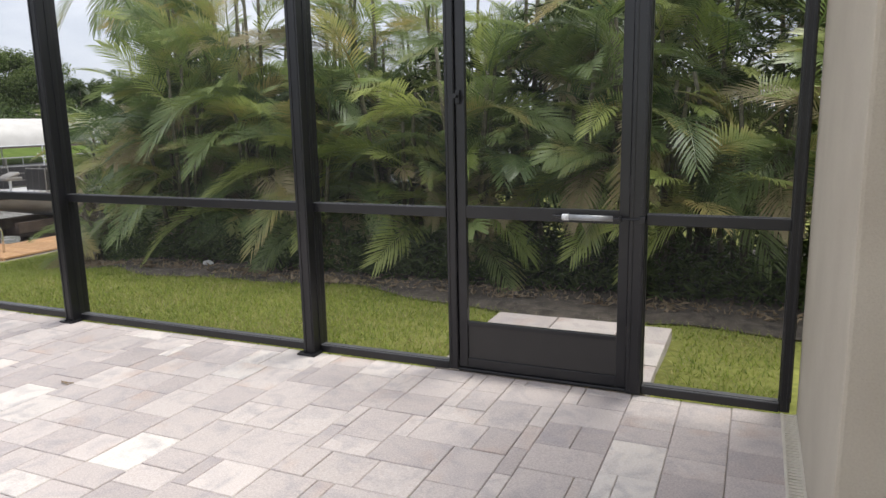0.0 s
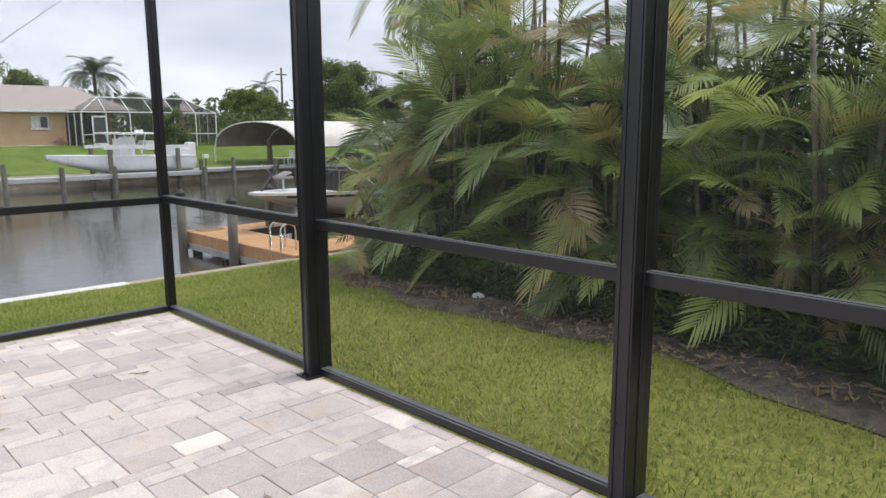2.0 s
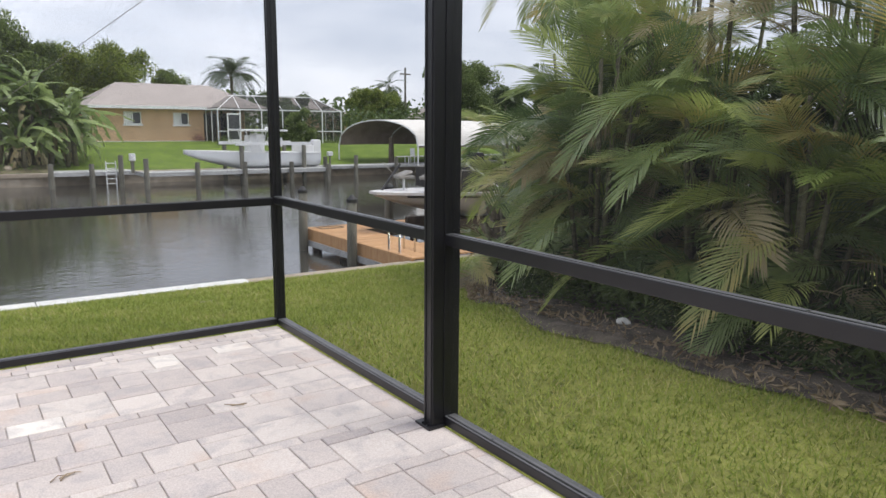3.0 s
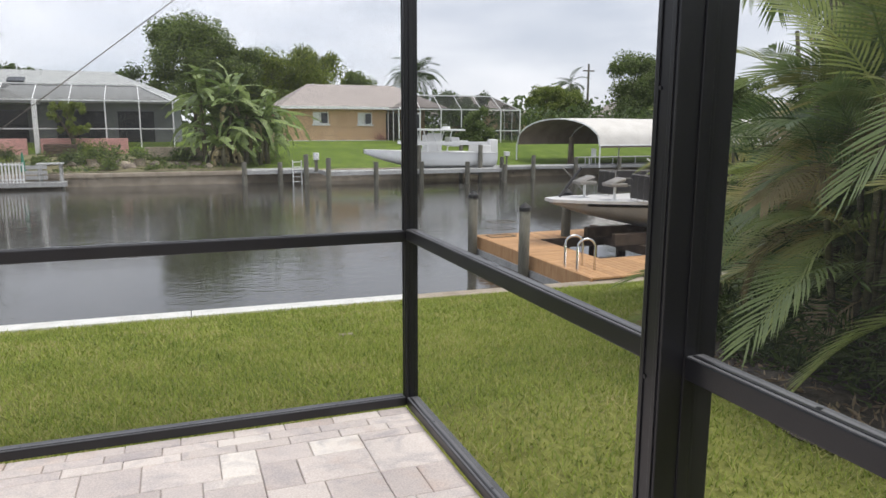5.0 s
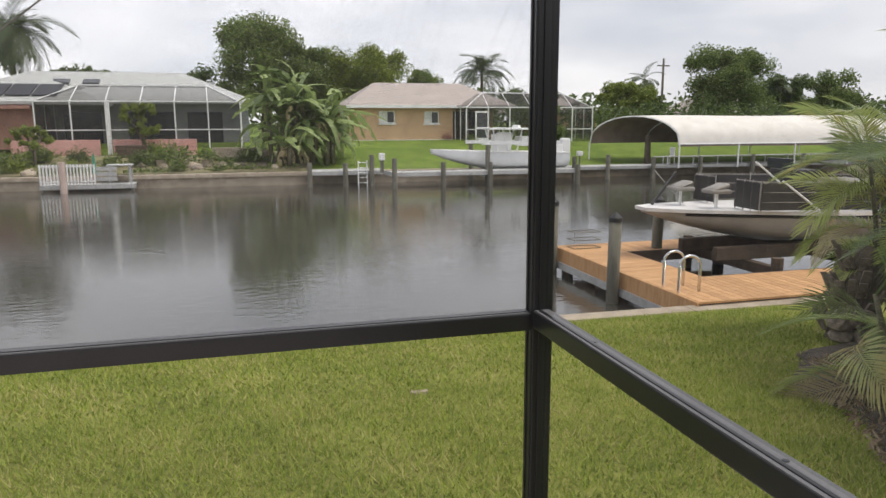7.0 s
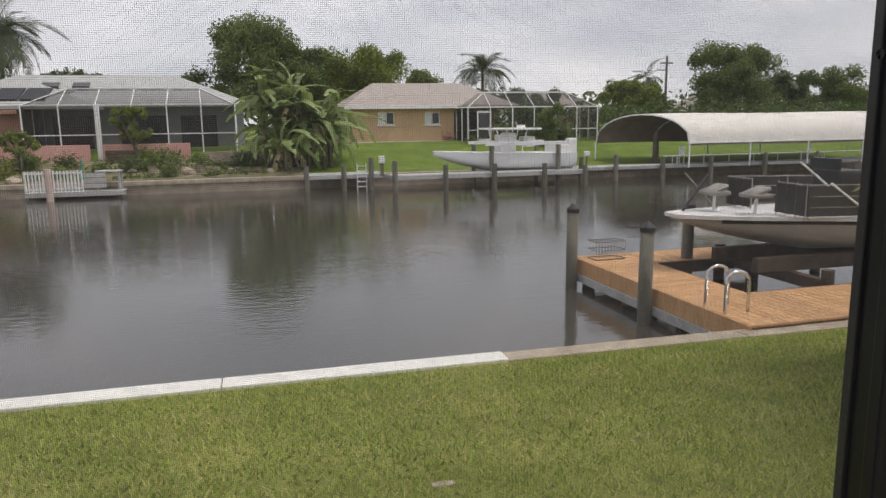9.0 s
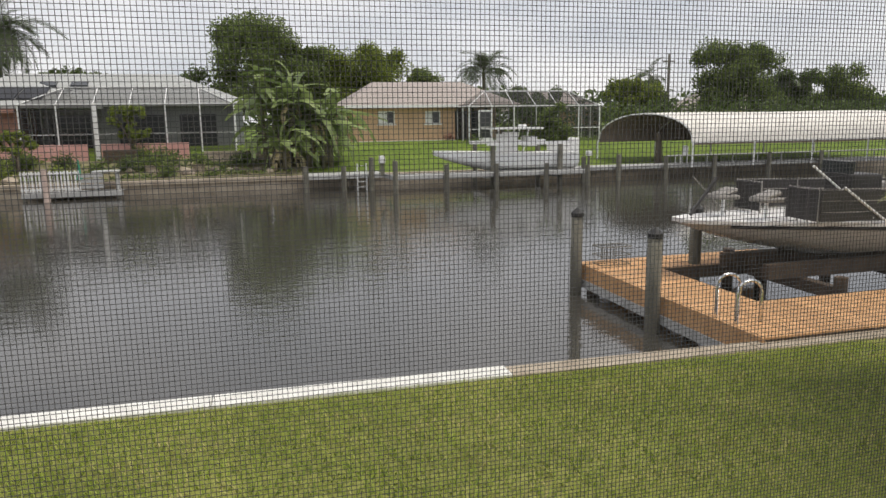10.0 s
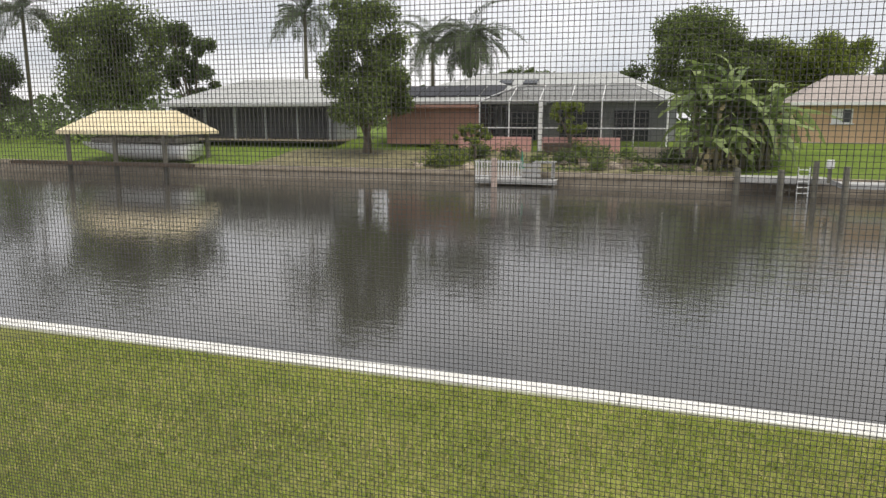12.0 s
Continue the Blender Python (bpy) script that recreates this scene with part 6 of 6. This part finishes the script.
# rough palm stump with rocks at the hedge's end, beside the dock
def build_stump():
    t = thing("palm_stump", "rough brown palm stump and rocks at the hedge's end", "stump", pose(5.12, 3.8, lawn_z(5.12, 3.8)))
    rng = random.Random(71)
    bm = bmesh.new()
    tube(bm, [(0.12, 0.1, -0.1), (0.14, 0.1, 0.35), (0.28, 0.06, 0.95)], 0.26, 12, 0.15)
    part("trunk", bm, M_BARK, t, smooth=True)
    for i in range(30):
        a, z = rng.uniform(1.6, 4.9), rng.uniform(0.05, 0.85)
        bm = bmesh.new()
        box(bm, (-0.02, -0.055, 0.0), (0.022, 0.055, rng.uniform(0.14, 0.26)), 0.012)
        for v in bm.verts:
            v.co.x += 0.5 * v.co.z + 0.03 * noise.noise(v.co * 9 + Vector((i, 0, 0)))
            v.co.y *= 1.0 - 1.6 * max(0.0, v.co.z)
        boot = part("leaf_base", bm, M_ROCK, t, "ragged old leaf base")
        r = 0.27 - 0.11 * z
        boot.matrix_basis = pose(0.13 + 0.15 * z * z + r * math.cos(a), 0.1 + r * math.sin(a), z, 0, 0, math.degrees(a))
    for i in range(11):
        bm = bmesh.new()
        bmesh.ops.create_icosphere(bm, subdivisions=2, radius=rng.uniform(0.09, 0.19))
        for v in bm.verts:
            v.co *= 1 + 0.35 * noise.noise(v.co * 7 + Vector((i, 0, 0)))
            v.co.z *= 0.75
        r = part("rock", bm, M_ROCK, t, smooth=False)
        r.location = (rng.uniform(-0.35, 0.3), rng.uniform(-0.45, -0.05), 0.06 + 0.2 * (i % 3 == 0) + rng.uniform(0.0, 0.08))


build_stump()
areca(5.7, 3.85, lawn_z(5.7, 3.85) + 0.45, 2.2, 60, 201, "low bushy areca palm at the hedge's end with dry lower fronds", 200, 0.3, 0.2, 0.3)
areca(3.75, 1.9, lawn_z(3.7, 1.9), 1.1, 26, 202, "young areca palm with bright fronds at the hedge's foot", 200, 0.25, 0.1, 0.3)


# ---- small things on the patio and lawn ----
spot_cover = tagged(mesh_object("valve_cover", a_box((0.29, 2.93, lawn_z(0.35, 2.95) - 0.02), (0.42, 2.98, lawn_z(0.35, 2.95) + 0.018), 0.01), M_OLDCON),
                    "small pale irrigation cover half hidden in the grass", "valve cover")
for i, (lx, ly) in enumerate([(-1.55, -1.62), (-0.95, -3.1), (-0.7, -1.3), (-1.9, -2.9)]):
    rng = random.Random(300 + i)
    t = thing("leaf_scrap", "dry brown leaf scrap lying on the pavers", "dead leaf", pose(lx, ly, 0.0, 0, 0, 70 * i))
    for k in range(4):
        x0 = rng.uniform(-0.05, 0.05)
        part("blade", a_tube([(x0, -0.01 * k, 0.003), (x0 + 0.03, 0.01, 0.008), (x0 + 0.06, 0.005 * k, 0.003)], 0.0035, 4, 0.001), M_LITTER, t)
white_rock = tagged(mesh_object("white_stone", bmesh.new(), M_CAP), "pale stone lying at the mulch edge", "stone")
bm_rock = bmesh.new()
bmesh.ops.create_icosphere(bm_rock, subdivisions=2, radius=0.06)
for v_ in bm_rock.verts:
    v_.co = v_.co * (1 + 0.3 * noise.noise(v_.co * 20)) * 1.0
    v_.co.z *= 0.6
bm_rock.to_mesh(white_rock.data)
bm_rock.free()
white_rock.location = (2.62, -0.88, lawn_z(2.62, -0.88) + 0.06)


# ---- patio floor and its pavers ----
def tile_plan(x0, x1, y0, y1, u, seed):
    """Fills a grid with pavers of three sizes, laid at random."""
    rng = random.Random(seed)
    nx, ny = int(round((x1 - x0) / u)), int(round((y1 - y0) / u))
    free = [[True] * ny for _ in range(nx)]
    out = []
    sizes = [(4, 3), (4, 3), (3, 4), (3, 3), (3, 3), (4, 4), (3, 2), (2, 3)]
    for i in range(nx):
        for j in range(ny):
            if not free[i][j]:
                continue
            picks = sizes[:]
            rng.shuffle(picks)
            for w, h in picks + [(2, 2), (1, 3), (3, 1), (1, 2), (2, 1), (1, 1)]:
                if i + w <= nx and j + h <= ny and all(free[i + a][j + b] for a in range(w) for b in range(h)):
                    break
            for a in range(w):
                for b in range(h):
                    free[i + a][j + b] = False
            out.append((x0 + i * u, y0 + j * u, w * u, h * u))
    return out


def paver_bm(bm, w, h, gap=0.0016, drop=0.0):
    """A slab with tumbled, rounded upper edges."""
    b, top = 0.0035, -drop
    lo = [(gap, gap), (w - gap, gap), (w - gap, h - gap), (gap, h - gap)]
    hi = [(gap + b, gap + b), (w - gap - b, gap + b), (w - gap - b, h - gap - b), (gap + b, h - gap - b)]
    rings = []
    for pts, z in ((lo, -0.05), (lo, top - b), (hi, top)):
        rings.append([bm.verts.new((x, y, z)) for x, y in pts])
    for r0, r1 in zip(rings, rings[1:]):
        for k in range(4):
            bm.faces.new((r0[k], r0[(k + 1) % 4], r1[(k + 1) % 4], r1[k]))
    bm.faces.new(rings[-1])
    return bm


floor = tagged(mesh_object("floor", a_box((-9.0, -9.6, -0.25), (-0.003, -0.003, -0.012)), M_SAND), "patio floor of pinkish-grey tumbled concrete pavers", "floor", kind="structure")
U = 0.0775
plan = []
plan += tile_plan(-0.003 - U * 77, -0.003, -0.003 - U * 86, -0.003, U, 15)
plan += tile_plan(-5.9705 - U * 38, -5.9705, -0.003 - U * 86, -0.003, U, 12)
plan += tile_plan(-1.5 - U * 94, -1.5, -6.668 - U * 37, -6.668, U, 13)
shared, rest = {}, bmesh.new()
count = 0
for px, py, pw, ph in plan:
    if px > -1.75 and py > -5.6 and count < 330:
        key = (round(pw, 3), round(ph, 3), count % 3)
        if key not in shared:
            me = bpy.data.meshes.new("paver")
            b_ = paver_bm(bmesh.new(), pw, ph, 0.0016, 0.0012 * (count % 3))
            b_.to_mesh(me)
            b_.free()
            me.materials.append(M_PAVER)
            shared[key] = me
        ob = new("paver", shared[key])
        ob.parent = floor
        ob.location = (px, py, 0.0)
        count += 1
    else:
        before = len(rest.verts)
        paver_bm(rest, pw, ph, 0.0016, 0.0012 * (int(px * 100) % 3))
        rest.verts.ensure_lookup_table()
        for v_ in rest.verts[before:]:
            v_.co += Vector((px, py, 0))
part("paver_field", rest, M_PAVER, floor)["kind"] = "stuff"
